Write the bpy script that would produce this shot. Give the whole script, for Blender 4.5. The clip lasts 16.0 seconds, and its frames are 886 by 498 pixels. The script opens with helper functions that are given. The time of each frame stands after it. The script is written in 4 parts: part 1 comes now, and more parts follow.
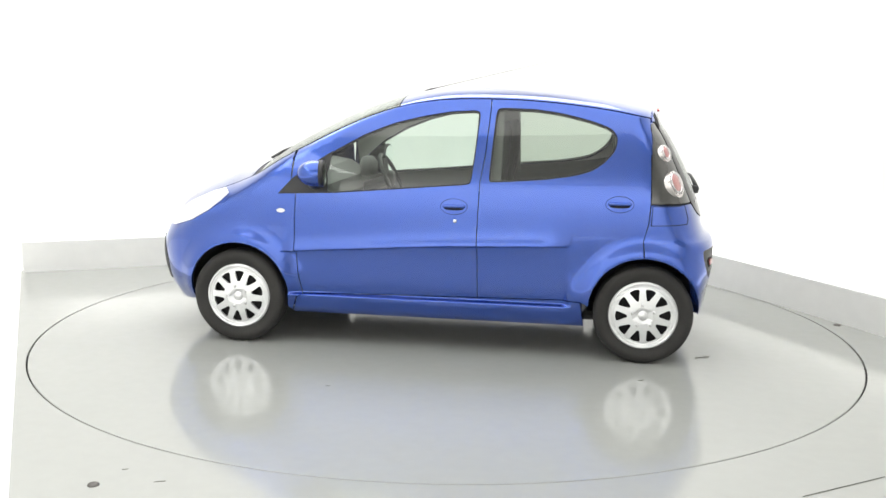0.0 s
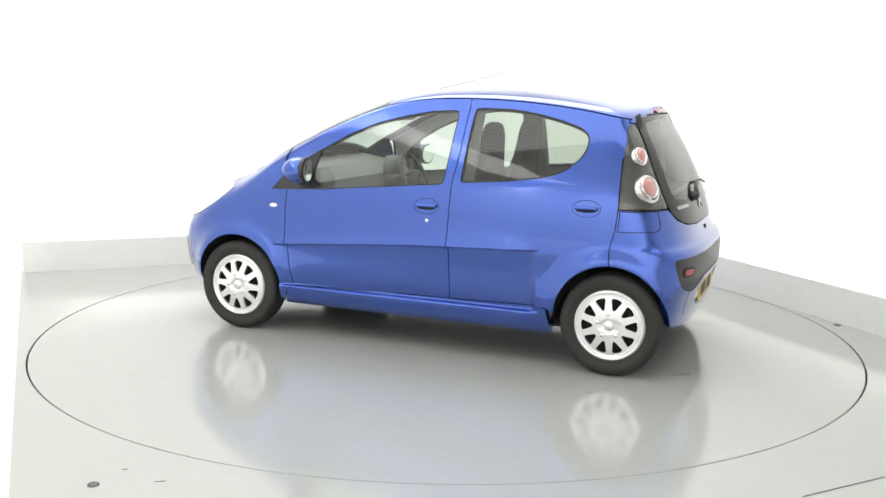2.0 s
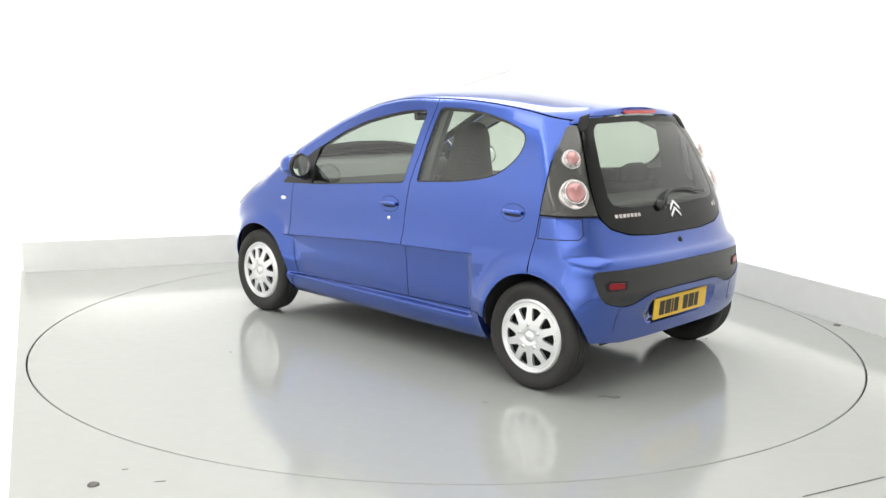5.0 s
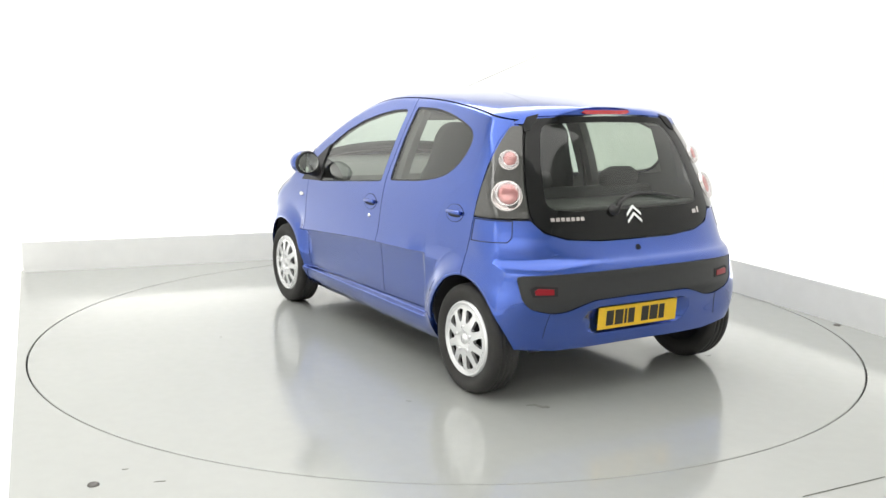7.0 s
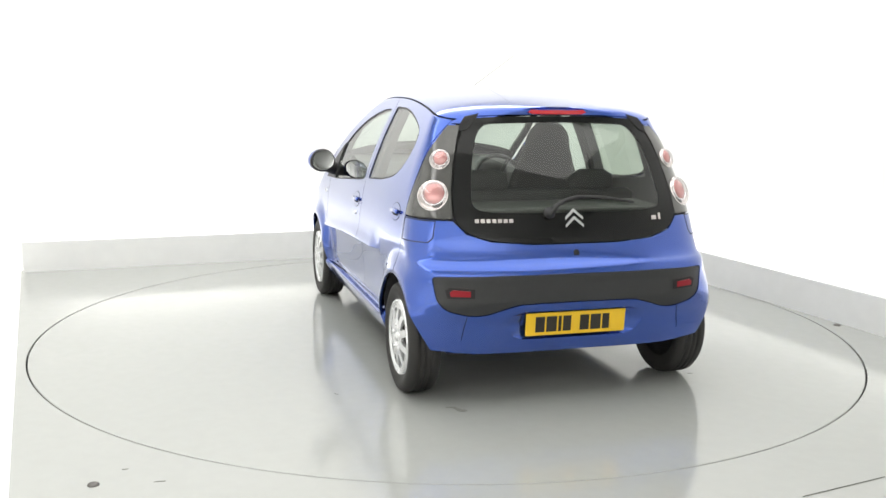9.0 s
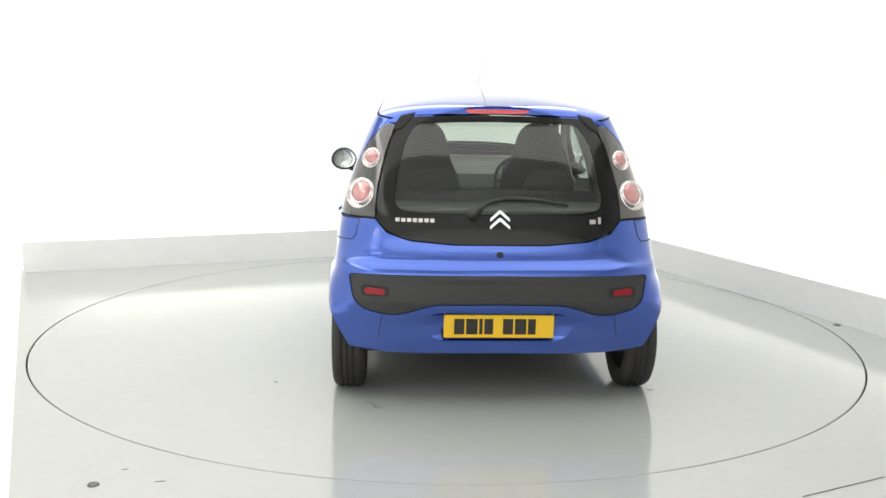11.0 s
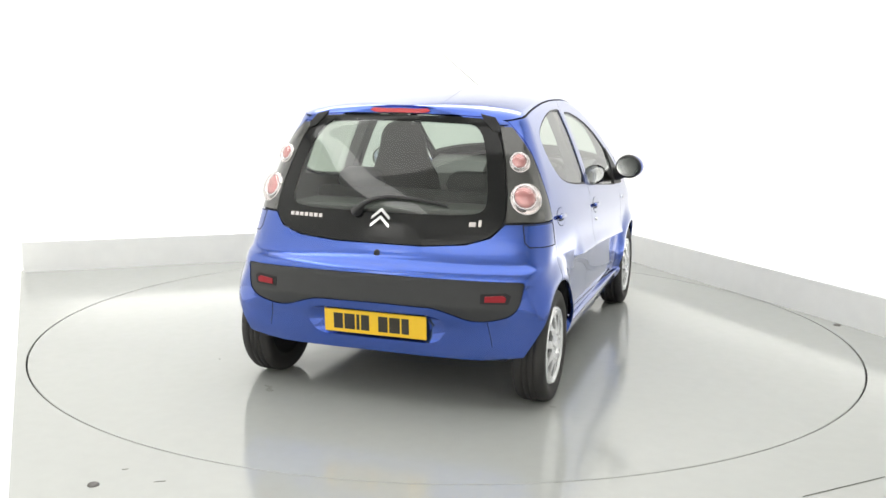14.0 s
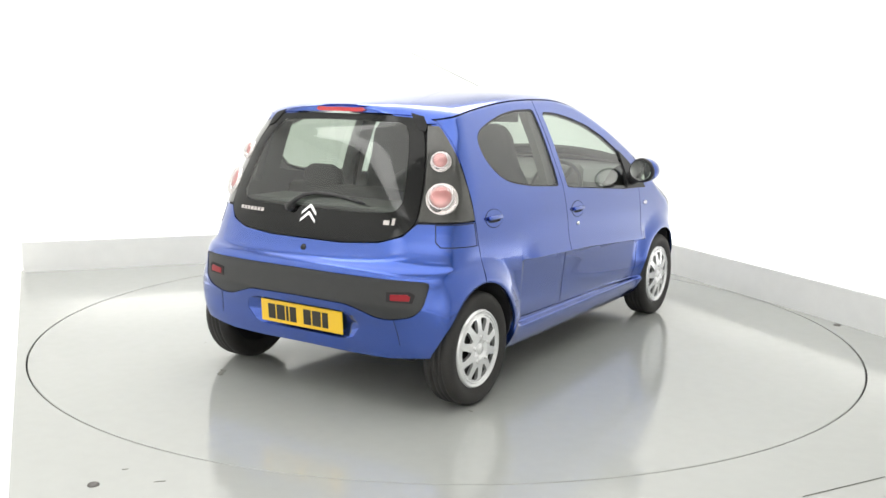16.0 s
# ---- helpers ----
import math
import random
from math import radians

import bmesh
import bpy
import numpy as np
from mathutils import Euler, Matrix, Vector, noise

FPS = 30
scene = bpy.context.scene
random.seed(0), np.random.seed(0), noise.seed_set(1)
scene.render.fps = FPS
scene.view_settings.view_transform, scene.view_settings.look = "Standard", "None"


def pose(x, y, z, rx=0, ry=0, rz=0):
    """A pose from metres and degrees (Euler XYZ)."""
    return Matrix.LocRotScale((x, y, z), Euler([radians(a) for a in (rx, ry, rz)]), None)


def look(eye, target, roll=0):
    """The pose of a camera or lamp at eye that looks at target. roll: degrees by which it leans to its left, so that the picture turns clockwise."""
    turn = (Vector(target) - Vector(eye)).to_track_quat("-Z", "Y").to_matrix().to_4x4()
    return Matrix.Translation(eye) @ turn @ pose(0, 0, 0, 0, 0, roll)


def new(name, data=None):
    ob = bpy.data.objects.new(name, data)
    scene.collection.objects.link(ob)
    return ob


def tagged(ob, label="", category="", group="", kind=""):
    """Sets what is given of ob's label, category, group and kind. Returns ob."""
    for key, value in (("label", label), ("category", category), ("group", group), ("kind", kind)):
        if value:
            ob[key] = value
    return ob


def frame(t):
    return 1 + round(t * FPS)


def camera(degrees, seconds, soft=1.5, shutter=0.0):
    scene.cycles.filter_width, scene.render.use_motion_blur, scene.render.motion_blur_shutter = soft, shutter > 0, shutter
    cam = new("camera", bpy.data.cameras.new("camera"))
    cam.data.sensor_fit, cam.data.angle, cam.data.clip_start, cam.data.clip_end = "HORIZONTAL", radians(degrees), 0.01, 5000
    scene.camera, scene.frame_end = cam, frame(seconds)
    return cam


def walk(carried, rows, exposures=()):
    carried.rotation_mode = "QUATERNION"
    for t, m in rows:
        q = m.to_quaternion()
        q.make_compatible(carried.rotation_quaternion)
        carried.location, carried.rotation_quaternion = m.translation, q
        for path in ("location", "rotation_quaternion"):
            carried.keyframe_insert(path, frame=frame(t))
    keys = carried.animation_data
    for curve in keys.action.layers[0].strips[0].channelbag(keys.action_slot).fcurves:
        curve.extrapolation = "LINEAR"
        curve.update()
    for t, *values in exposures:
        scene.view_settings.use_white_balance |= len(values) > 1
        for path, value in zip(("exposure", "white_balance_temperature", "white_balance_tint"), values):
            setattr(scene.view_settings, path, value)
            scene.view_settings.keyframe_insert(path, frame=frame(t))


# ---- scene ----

from mathutils.geometry import tessellate_polygon

# ---- camera: fixed on a stand, 5.9 m from the turntable's axis ----
cam = camera(50.28, 16.0, soft=1.5)
EYE = pose(0, -5.882, 1.493, 90 - 9.601, 0, 0.282) @ pose(0, 0, 0, 0, 0, 0.851)
walk(cam, [(0.0, EYE), (16.0, EYE)], [(0.0, 0.0), (16.0, 0.0)])

# ---- light: a luminous studio ceiling over the turntable ----
world = bpy.data.worlds.new("world")
scene.world = world
world.use_nodes = True
world.node_tree.nodes["Background"].inputs[0].default_value = (0.8, 0.85, 0.8, 1)
world.node_tree.nodes["Background"].inputs[1].default_value = 0.05


def lamp(name, size_x, size_y, watts, eye, target, colour=(1, 1, 1), turn=0):
    data = bpy.data.lights.new(name, "AREA")
    data.shape, data.size, data.size_y, data.energy, data.color = "RECTANGLE", size_x, size_y, watts, colour
    ob = new(name, data)
    ob.matrix_world = look(eye, target) @ pose(0, 0, 0, 0, 0, turn)
    return ob


lamp("ceiling_light_bank", 7.0, 6.0, 205, (-0.2, -0.6, 4.3), (-0.2, -0.59, 0), (1.0, 0.985, 0.95))
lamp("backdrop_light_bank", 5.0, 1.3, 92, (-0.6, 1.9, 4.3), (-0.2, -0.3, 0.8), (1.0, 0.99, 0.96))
# uplighters hidden in the trough behind the low skirting
lamp("cove_uplight_back", 4.4, 0.10, 25, (-1.16, 2.595, 0.05), (-1.246, 2.8105, 1.0), (1.0, 0.99, 0.96))
lamp("cove_uplight_side", 4.4, 0.10, 23, (2.55, 0.87, 0.05), (2.76, 0.96, 1.0), (1.0, 0.99, 0.96))
# fill added on the unseen west wall, to brighten the car's flank
lamp("wall_fill_west", 5.0, 1.8, 80, (-3.6, -3.0, 4.3), (-4.8, -3.0, 1.8), (1.0, 0.99, 0.97))
# fill added behind the camera, bounced off the south wall onto the paintwork
lamp("wall_fill_front", 9.0, 1.2, 320, (-0.5, -6.6, 4.3), (-0.5, -8.4, 1.8), (1.0, 0.99, 0.97))


# ---- materials ----
def mat(name, colour=(0.5, 0.5, 0.5), rough=0.5, metal=0.0, coat=0.0, grain=0.0, grain_scale=30.0, bump=0.0, spec=0.5, rough_var=0.0, emit=0.0):
    m = bpy.data.materials.new(name)
    m.use_nodes = True
    nt = m.node_tree
    b = nt.nodes["Principled BSDF"]
    b.inputs["Base Color"].default_value = (*colour, 1)
    b.inputs["Roughness"].default_value = rough
    b.inputs["Metallic"].default_value = metal
    b.inputs["Coat Weight"].default_value = coat
    b.inputs["Coat Roughness"].default_value = 0.03
    b.inputs["Specular IOR Level"].default_value = spec
    if emit:
        b.inputs["Emission Color"].default_value = (*colour, 1)
        b.inputs["Emission Strength"].default_value = emit
    if grain or bump or rough_var:
        tc = nt.nodes.new("ShaderNodeTexCoord")
        fine = nt.nodes.new("ShaderNodeTexNoise")
        fine.inputs["Scale"].default_value, fine.inputs["Detail"].default_value = grain_scale, 6
        broad = nt.nodes.new("ShaderNodeTexNoise")
        broad.inputs["Scale"].default_value, broad.inputs["Detail"].default_value = grain_scale / 18, 4
        for n in (fine, broad):
            nt.links.new(tc.outputs["Object"], n.inputs["Vector"])
        add = nt.nodes.new("ShaderNodeMath")
        add.operation = "ADD"
        nt.links.new(fine.outputs["Fac"], add.inputs[0])
        nt.links.new(broad.outputs["Fac"], add.inputs[1])
        if grain:
            ramp = nt.nodes.new("ShaderNodeMapRange")
            ramp.inputs["From Min"].default_value, ramp.inputs["From Max"].default_value = 0.6, 1.4
            ramp.inputs["To Min"].default_value, ramp.inputs["To Max"].default_value = 1 - grain, 1 + grain
            nt.links.new(add.outputs[0], ramp.inputs["Value"])
            mul = nt.nodes.new("ShaderNodeVectorMath")
            mul.operation = "SCALE"
            mul.inputs[0].default_value = colour
            nt.links.new(ramp.outputs[0], mul.inputs["Scale"])
            nt.links.new(mul.outputs[0], b.inputs["Base Color"])
        if rough_var:
            rr = nt.nodes.new("ShaderNodeMapRange")
            rr.inputs["From Min"].default_value, rr.inputs["From Max"].default_value = 0.6, 1.4
            rr.inputs["To Min"].default_value, rr.inputs["To Max"].default_value = max(rough - rough_var, 0), rough + rough_var
            nt.links.new(add.outputs[0], rr.inputs["Value"])
            nt.links.new(rr.outputs[0], b.inputs["Roughness"])
        if bump:
            bp = nt.nodes.new("ShaderNodeBump")
            bp.inputs["Strength"].default_value, bp.inputs["Distance"].default_value = bump, 0.002
            nt.links.new(fine.outputs["Fac"], bp.inputs["Height"])
            nt.links.new(bp.outputs[0], b.inputs["Normal"])
    return m


def glass_mat(name, tint, gloss=1.0, rough=0.0):
    """Thin glazing: light passes tinted, and mirrors by Fresnel."""
    m = bpy.data.materials.new(name)
    m.use_nodes = True
    nt = m.node_tree
    nt.nodes.remove(nt.nodes["Principled BSDF"])
    tr = nt.nodes.new("ShaderNodeBsdfTransparent")
    tr.inputs[0].default_value = (*tint, 1)
    gl = nt.nodes.new("ShaderNodeBsdfGlossy")
    gl.inputs["Roughness"].default_value = rough
    fr = nt.nodes.new("ShaderNodeLayerWeight")
    pw = nt.nodes.new("ShaderNodeMath")
    pw.operation = "POWER"
    pw.inputs[1].default_value = 3.5
    sc = nt.nodes.new("ShaderNodeMath")
    sc.operation = "MULTIPLY_ADD"
    sc.inputs[1].default_value, sc.inputs[2].default_value = 0.85, 0.08 * gloss
    mix = nt.nodes.new("ShaderNodeMixShader")
    nt.links.new(fr.outputs["Facing"], pw.inputs[0])
    nt.links.new(pw.outputs[0], sc.inputs[0])
    nt.links.new(sc.outputs[0], mix.inputs[0])
    nt.links.new(tr.outputs[0], mix.inputs[1])
    nt.links.new(gl.outputs[0], mix.inputs[2])
    nt.links.new(mix.outputs[0], nt.nodes["Material Output"].inputs[0])
    return m


WALL = mat("white_cove_paint", (0.82, 0.82, 0.805), 0.7, grain=0.02, grain_scale=6, bump=0.05)
STRIP = mat("grey_skirting_paint", (0.70, 0.705, 0.695), 0.5, grain=0.04, grain_scale=9, bump=0.05)
FLOOR = mat("grey_gloss_floor_paint", (0.355, 0.365, 0.352), 0.12, grain=0.03, grain_scale=14, rough_var=0.03, spec=0.6)
PIT = mat("dark_gap", (0.02, 0.02, 0.02), 0.8)
CEIL = mat("ceiling_paint", (0.75, 0.75, 0.74), 0.8, grain=0.02, grain_scale=5)
PAINT = mat("blue_metallic_paint", (0.028, 0.083, 0.395), 0.21, metal=0.85, coat=1.0, grain=0.03, grain_scale=900)
PAINT.node_tree.nodes["Principled BSDF"].inputs["Coat IOR"].default_value = 1.55
BLACK = mat("black_plastic", (0.016, 0.016, 0.017), 0.45, grain=0.12, grain_scale=300, bump=0.15)
TRIM = mat("dark_grey_bumper_plastic", (0.024, 0.025, 0.026), 0.5, grain=0.1, grain_scale=400, bump=0.2)
INNER = mat("black_underbody", (0.015, 0.015, 0.016), 0.8, grain=0.2, grain_scale=40)
RUBBER = mat("black_tyre_rubber", (0.021, 0.020, 0.019), 0.7, grain=0.2, grain_scale=120, bump=0.3)
SILVER = mat("silver_painted_wheel", (0.78, 0.79, 0.80), 0.22, metal=0.65, coat=0.4, grain=0.03, grain_scale=200)
CHROME = mat("chrome", (0.85, 0.86, 0.88), 0.08, metal=1.0)
MIRROR = mat("mirror_glass", (0.9, 0.92, 0.92), 0.01, metal=1.0)
GLASS = glass_mat("window_glass", (0.80, 0.88, 0.82))
TINT = glass_mat("tinted_window_glass", (0.66, 0.72, 0.66))
HATCH = glass_mat("tinted_rear_glass", (0.62, 0.68, 0.63), 0.8)
LENS = glass_mat("clear_lens_cover", (0.95, 0.93, 0.93), 1.3)
FRIT = mat("black_ceramic_border_glass", (0.006, 0.0065, 0.0065), 0.07, spec=0.28)
FABRIC = mat("dark_grey_seat_fabric", (0.033, 0.034, 0.036), 0.9, grain=0.2, grain_scale=45, bump=0.12)
DASH = mat("grey_dashboard_plastic", (0.12, 0.12, 0.118), 0.6, grain=0.12, grain_scale=250, bump=0.2)
WINE = mat("dark_red_reflector", (0.26, 0.008, 0.016), 0.3, spec=0.3)
RED = mat("red_lens", (0.45, 0.012, 0.02), 0.08, coat=0.8)
PINK = mat("pale_lamp_reflector", (0.62, 0.59, 0.58), 0.18, metal=0.9, coat=0.5, grain=0.15, grain_scale=60)
ROSE = mat("rose_lens", (0.60, 0.25, 0.24), 0.15, metal=0.4, coat=1.0, grain=0.4, grain_scale=70)
CLEAR = mat("clear_lens", (0.75, 0.76, 0.76), 0.08, coat=1.0)
PLATE = mat("yellow_plate", (0.80, 0.50, 0.012), 0.35, coat=0.3, grain=0.03, grain_scale=60)
GRIME = mat("floor_grime", (0.17, 0.17, 0.16), 0.6, grain=0.3, grain_scale=120)
RING = mat("lamp_ring", (0.50, 0.46, 0.45), 0.2, metal=0.6, coat=1.0)
SMOKE = mat("smoked_lamp_housing", (0.045, 0.045, 0.042), 0.1, coat=0.8, grain=0.1, grain_scale=60)
LINING = mat("pale_headlining", (0.42, 0.42, 0.40), 0.9, grain=0.05, grain_scale=200)
UNDER = mat("dull_exhaust_metal", (0.12, 0.115, 0.11), 0.5, metal=0.6, grain=0.2, grain_scale=40)
INK = mat("black_print", (0.02, 0.017, 0.012), 0.5)


# ---- mesh helpers ----
def mesh_ob(name, bm, material, parent=None, label="", smooth=False):
    me = bpy.data.meshes.new(name)
    bm.to_mesh(me)
    bm.free()
    if smooth:
        me.polygons.foreach_set("use_smooth", [True] * len(me.polygons))
    if material:
        me.materials.append(material)
    ob = new(name, me)
    if parent:
        ob.parent = parent
    if label:
        tagged(ob, label)
    return ob


def part(name, bm, material, parent, label="", smooth=False):
    return mesh_ob(name, bm, material, parent, label, smooth)


def rounded_box(sx, sy, sz, bevel=0.02, segments=2):
    bm = bmesh.new()
    bmesh.ops.create_cube(bm, size=1)
    bmesh.ops.scale(bm, vec=(sx, sy, sz), verts=bm.verts)
    bmesh.ops.bevel(bm, geom=list(bm.edges), offset=bevel, segments=segments, affect="EDGES", profile=0.5)
    return bm


def prism(points, z0, z1):
    bm = bmesh.new()
    low = [bm.verts.new((x, y, z0)) for x, y in points]
    top = [bm.verts.new((x, y, z1)) for x, y in points]
    n = len(points)
    bm.faces.new(top)
    bm.faces.new(low[::-1])
    for i in range(n):
        bm.faces.new((low[i], low[(i + 1) % n], top[(i + 1) % n], top[i]))
    bmesh.ops.recalc_face_normals(bm, faces=bm.faces)
    return bm


def lathe(profile, segments=48, axis="y"):
    """Turns (radius, along) points round the axis."""
    bm = bmesh.new()
    rings = []
    for i in range(segments):
        a = 2 * math.pi * i / segments
        ring = []
        for r, h in profile:
            c, s = r * math.cos(a), r * math.sin(a)
            ring.append(bm.verts.new((c, h, s) if axis == "y" else (c, s, h)))
        rings.append(ring)
    for i in range(segments):
        a, b = rings[i], rings[(i + 1) % segments]
        for j in range(len(profile) - 1):
            bm.faces.new((a[j], a[j + 1], b[j + 1], b[j]))
    bmesh.ops.remove_doubles(bm, verts=bm.verts, dist=1e-5)
    bmesh.ops.recalc_face_normals(bm, faces=bm.faces)
    return bm


def tube(points, radius, sides=8):
    bm = bmesh.new()
    rings = []
    pts = [Vector(p) for p in points]
    for i, p in enumerate(pts):
        d = (pts[min(i + 1, len(pts) - 1)] - pts[max(i - 1, 0)]).normalized()
        a = d.orthogonal().normalized() if i == 0 else (a - d * a.dot(d)).normalized()
        b = d.cross(a)
        r = radius[i] if isinstance(radius, (list, tuple)) else radius
        rings.append([bm.verts.new(p + (a * math.cos(k) + b * math.sin(k)) * r) for k in [2 * math.pi * j / sides for j in range(sides)]])
    for u, v in zip(rings, rings[1:]):
        for j in range(sides):
            bm.faces.new((u[j], u[(j + 1) % sides], v[(j + 1) % sides], v[j]))
    bm.faces.new(rings[0][::-1])
    bm.faces.new(rings[-1])
    bmesh.ops.recalc_face_normals(bm, faces=bm.faces)
    return bm


# ---- the studio ----
TABLE_R = 2.461
CL, CC, CR = Vector((-3.387, 1.503)), Vector((1.251, 3.355)), Vector((3.372, -1.533))   # foot of the two cove walls
STRIP_H = 0.243


def cove_line(radius, steps=14):
    """Plan of the back walls, the left one, a rounded corner, the right one."""
    u, v = (CL - CC).normalized(), (CR - CC).normalized()
    half = math.acos(u.dot(v)) / 2
    t = radius / math.tan(half)
    a, b = CC + u * t, CC + v * t
    centre = CC + (u + v).normalized() * (radius / math.sin(half))
    pts = [CL.copy()]
    a0, a1 = (a - centre), (b - centre)
    for i in range(steps + 1):
        d = a0.lerp(a1, i / steps).normalized() * radius
        pts.append(centre + d)
    pts.append(CR.copy())
    return pts


def sheet(rows):
    """Grid of vertices joined into quads."""
    bm = bmesh.new()
    vs = [[bm.verts.new(p) for p in row] for row in rows]
    for a, b in zip(vs, vs[1:]):
        for j in range(len(a) - 1):
            bm.faces.new((a[j], a[j + 1], b[j + 1], b[j]))
    return bm


def outward(pts, d):
    out = []
    for i, p in enumerate(pts):
        q = (pts[min(i + 1, len(pts) - 1)] - pts[max(i - 1, 0)]).normalized()
        out.append(p + Vector((-q.y, q.x)) * d)
    return out


def build_studio():
    line = cove_line(0.9)
    # low grey skirting, with a top ledge
    bm = sheet([[(*p, -0.02) for p in line], [(*p, STRIP_H - 0.004) for p in line], [(*p, STRIP_H) for p in outward(line, 0.003)], [(*p, STRIP_H) for p in outward(line, 0.03)], [(*p, 0.0) for p in outward(line, 0.03)]])
    tagged(mesh_ob("baseboard", bm, STRIP, smooth=False), "pale grey low skirting along the white studio wall", "skirting", kind="structure")
    wl = outward(line, 0.36)
    ext = [Vector((-7.5, -0.45))] + wl[1:-1] + [Vector((5.2, -6.3))]
    ext[0] = wl[0] + (wl[0] - wl[1]).normalized() * 1.6
    ext[-1] = wl[-1] + (wl[-1] - wl[-2]).normalized() * 6.5
    bk = outward(ext, 0.15)
    bm = sheet([[(*p, -0.02) for p in ext], [(*p, 4.6) for p in ext], [(*p, 4.6) for p in bk], [(*p, -0.02) for p in bk]])
    tagged(mesh_ob("wall_cove", bm, WALL, smooth=True), "seamless white curved studio backdrop wall", "wall", kind="structure")
    a, b = ext[0], ext[-1]
    # unseen walls, added; the west one stands near to bounce light on the car
    for name, p, q in (("bounce_wall_west", a, Vector((-4.9, -8.5))), ("wall_south", Vector((-4.9, -8.5)), Vector((6.5, -8.5))), ("wall_east", Vector((6.5, -8.5)), b)):
        d = (q - p).normalized()
        n = Vector((d.y, -d.x)) * 0.15
        bm = prism([p, q, q + n, p + n], -0.02, 4.6)
        tagged(mesh_ob(name, bm, WALL), "plain white painted studio wall, out of view", "wall", kind="structure")
    bm = prism([(-9, -9), (7.5, -9), (7.5, 6), (-9, 6)], 4.6, 4.75)
    tagged(mesh_ob("ceiling", bm, CEIL), "white studio ceiling", "ceiling", kind="structure")
    # floor with a round opening for the turntable; its painted part ends at a line beside the backdrop
    e0, e1 = Vector((-3.425, 1.548)), Vector((-1.588, -2.65))
    e2 = e1 + (e1 - e0).normalized() * 6.0
    outer = [Vector((7.5, -9)), Vector((7.5, 6)), Vector((-3.6, 6)), e0, e2, Vector((e2.x, -9))]
    hole = [Vector((TABLE_R + 0.009, 0)) @ Matrix.Rotation(2 * math.pi * i / 160, 2) for i in range(160)]
    bm = bmesh.new()
    loops = [[Vector((p.x, p.y, 0)) for p in outer], [Vector((p.x, p.y, 0)) for p in hole]]
    vs = [bm.verts.new(p) for p in loops[0] + loops[1]]
    for t in tessellate_polygon(loops):
        f = bm.faces.new([vs[i] for i in t])
        if f.normal.z < 0:
            f.normal_flip()
    bm.normal_update()
    for f in bm.faces:
        if f.normal.z < 0:
            f.normal_flip()
    n0 = len(loops[0])
    rim = vs[n0:]
    low = [bm.verts.new(v.co - Vector((0, 0, 0.06))) for v in rim]
    for i in range(len(rim)):
        j = (i + 1) % len(rim)
        bm.faces.new((rim[i], rim[j], low[j], low[i]))
    tagged(mesh_ob("floor", bm, FLOOR), "glossy pale grey painted studio floor", "floor", kind="structure")
    bm = prism([(-9, -9), (e2.x, -9), e2, e0, (-3.6, 6), (-9, 6)], -0.05, 0.0)
    tagged(mesh_ob("floor_white", bm, WALL), "matt white painted floor beside the backdrop", "floor", kind="structure")
    bm = prism([(2.7 * math.cos(i / 10 * math.pi), 2.7 * math.sin(i / 10 * math.pi)) for i in range(20)], -0.12, -0.06)
    tagged(mesh_ob("floor_pit", bm, PIT), "dark pit under the turntable", "pit", kind="structure")


def blot(points, height):
    """A thin raised smear of grime."""
    return prism(points, 0.0, height)


def build_turntable():
    bm = lathe([(0.001, 0.0), (1.2, 0.0), (TABLE_R - 0.003, 0.0), (TABLE_R, -0.003), (TABLE_R, -0.05), (0.001, -0.05)], 160, "z")
    ob = mesh_ob("turntable", bm, FLOOR)
    tagged(ob, "round glossy pale grey turntable flush with the floor", "turntable")
    for x, y, r, a in ((-1.545, 0.414, 0.028, 20), (-1.515, 0.438, 0.014, 70), (-1.57, 0.383, 0.011, 10), (-1.18, 0.93, 0.010, 40), (-1.30, -0.98, 0.012, 80), (0.4, 1.35, 0.008, 0), (1.55, -0.62, 0.012, 30)):
        rnd = random.Random(int(x * 1000))
        pts = []
        for i in range(9):
            t = 2 * math.pi * i / 9
            q = r * rnd.uniform(0.6, 1.25)
            pts.append((q * 1.7 * math.cos(t), q * 0.55 * math.sin(t)))
        m = part("scuff_mark", blot(pts, 0.0015), GRIME, ob, "small dark grime mark")
        m.location, m.rotation_euler.z = (x, y, 0.0), radians(a)
    return ob


def build_floor_marks():
    # two small dark floor marks of unknown make, built as low round studs
    for x, y, r in ((-1.324, -2.525, 0.020), (2.57, 0.175, 0.022)):
        bm = lathe([(0.0005, 0.011), (r * 0.6, 0.010), (r, 0.006), (r * 1.15, 0.0)], 14, "z")
        b = mesh_ob("floor_stud_mark", bm, UNDER, smooth=True)
        b.location = (x, y, 0.0)
        tagged(b, "small dark mark on the floor, built as a low stud", "bolt", "bolts in the studio floor")
    for x, y, w, d, a in ((-1.086, -2.481, 0.022, 0.004, 8), (-1.255, -2.37, 0.012, 0.003, 15)):
        m = mesh_ob("floor_scuff", blot([(-w, -d), (w * 0.2, -d * 1.3), (w, -d * 0.3), (w * 0.8, d), (-w * 0.3, d * 0.8)], 0.0015), GRIME)
        m.location, m.rotation_euler.z = (x, y, 0.0), radians(a)
        tagged(m, "thin dark scuff mark on the floor", "scuff", "scuffs on the studio floor")
    line = [(1.352, -2.524, 0.002), (1.752, -2.322, 0.002)]
    tagged(mesh_ob("floor_joint", tube(line, 0.0018, 6), GRIME), "thin dark joint line in the floor", "joint", kind="structure")


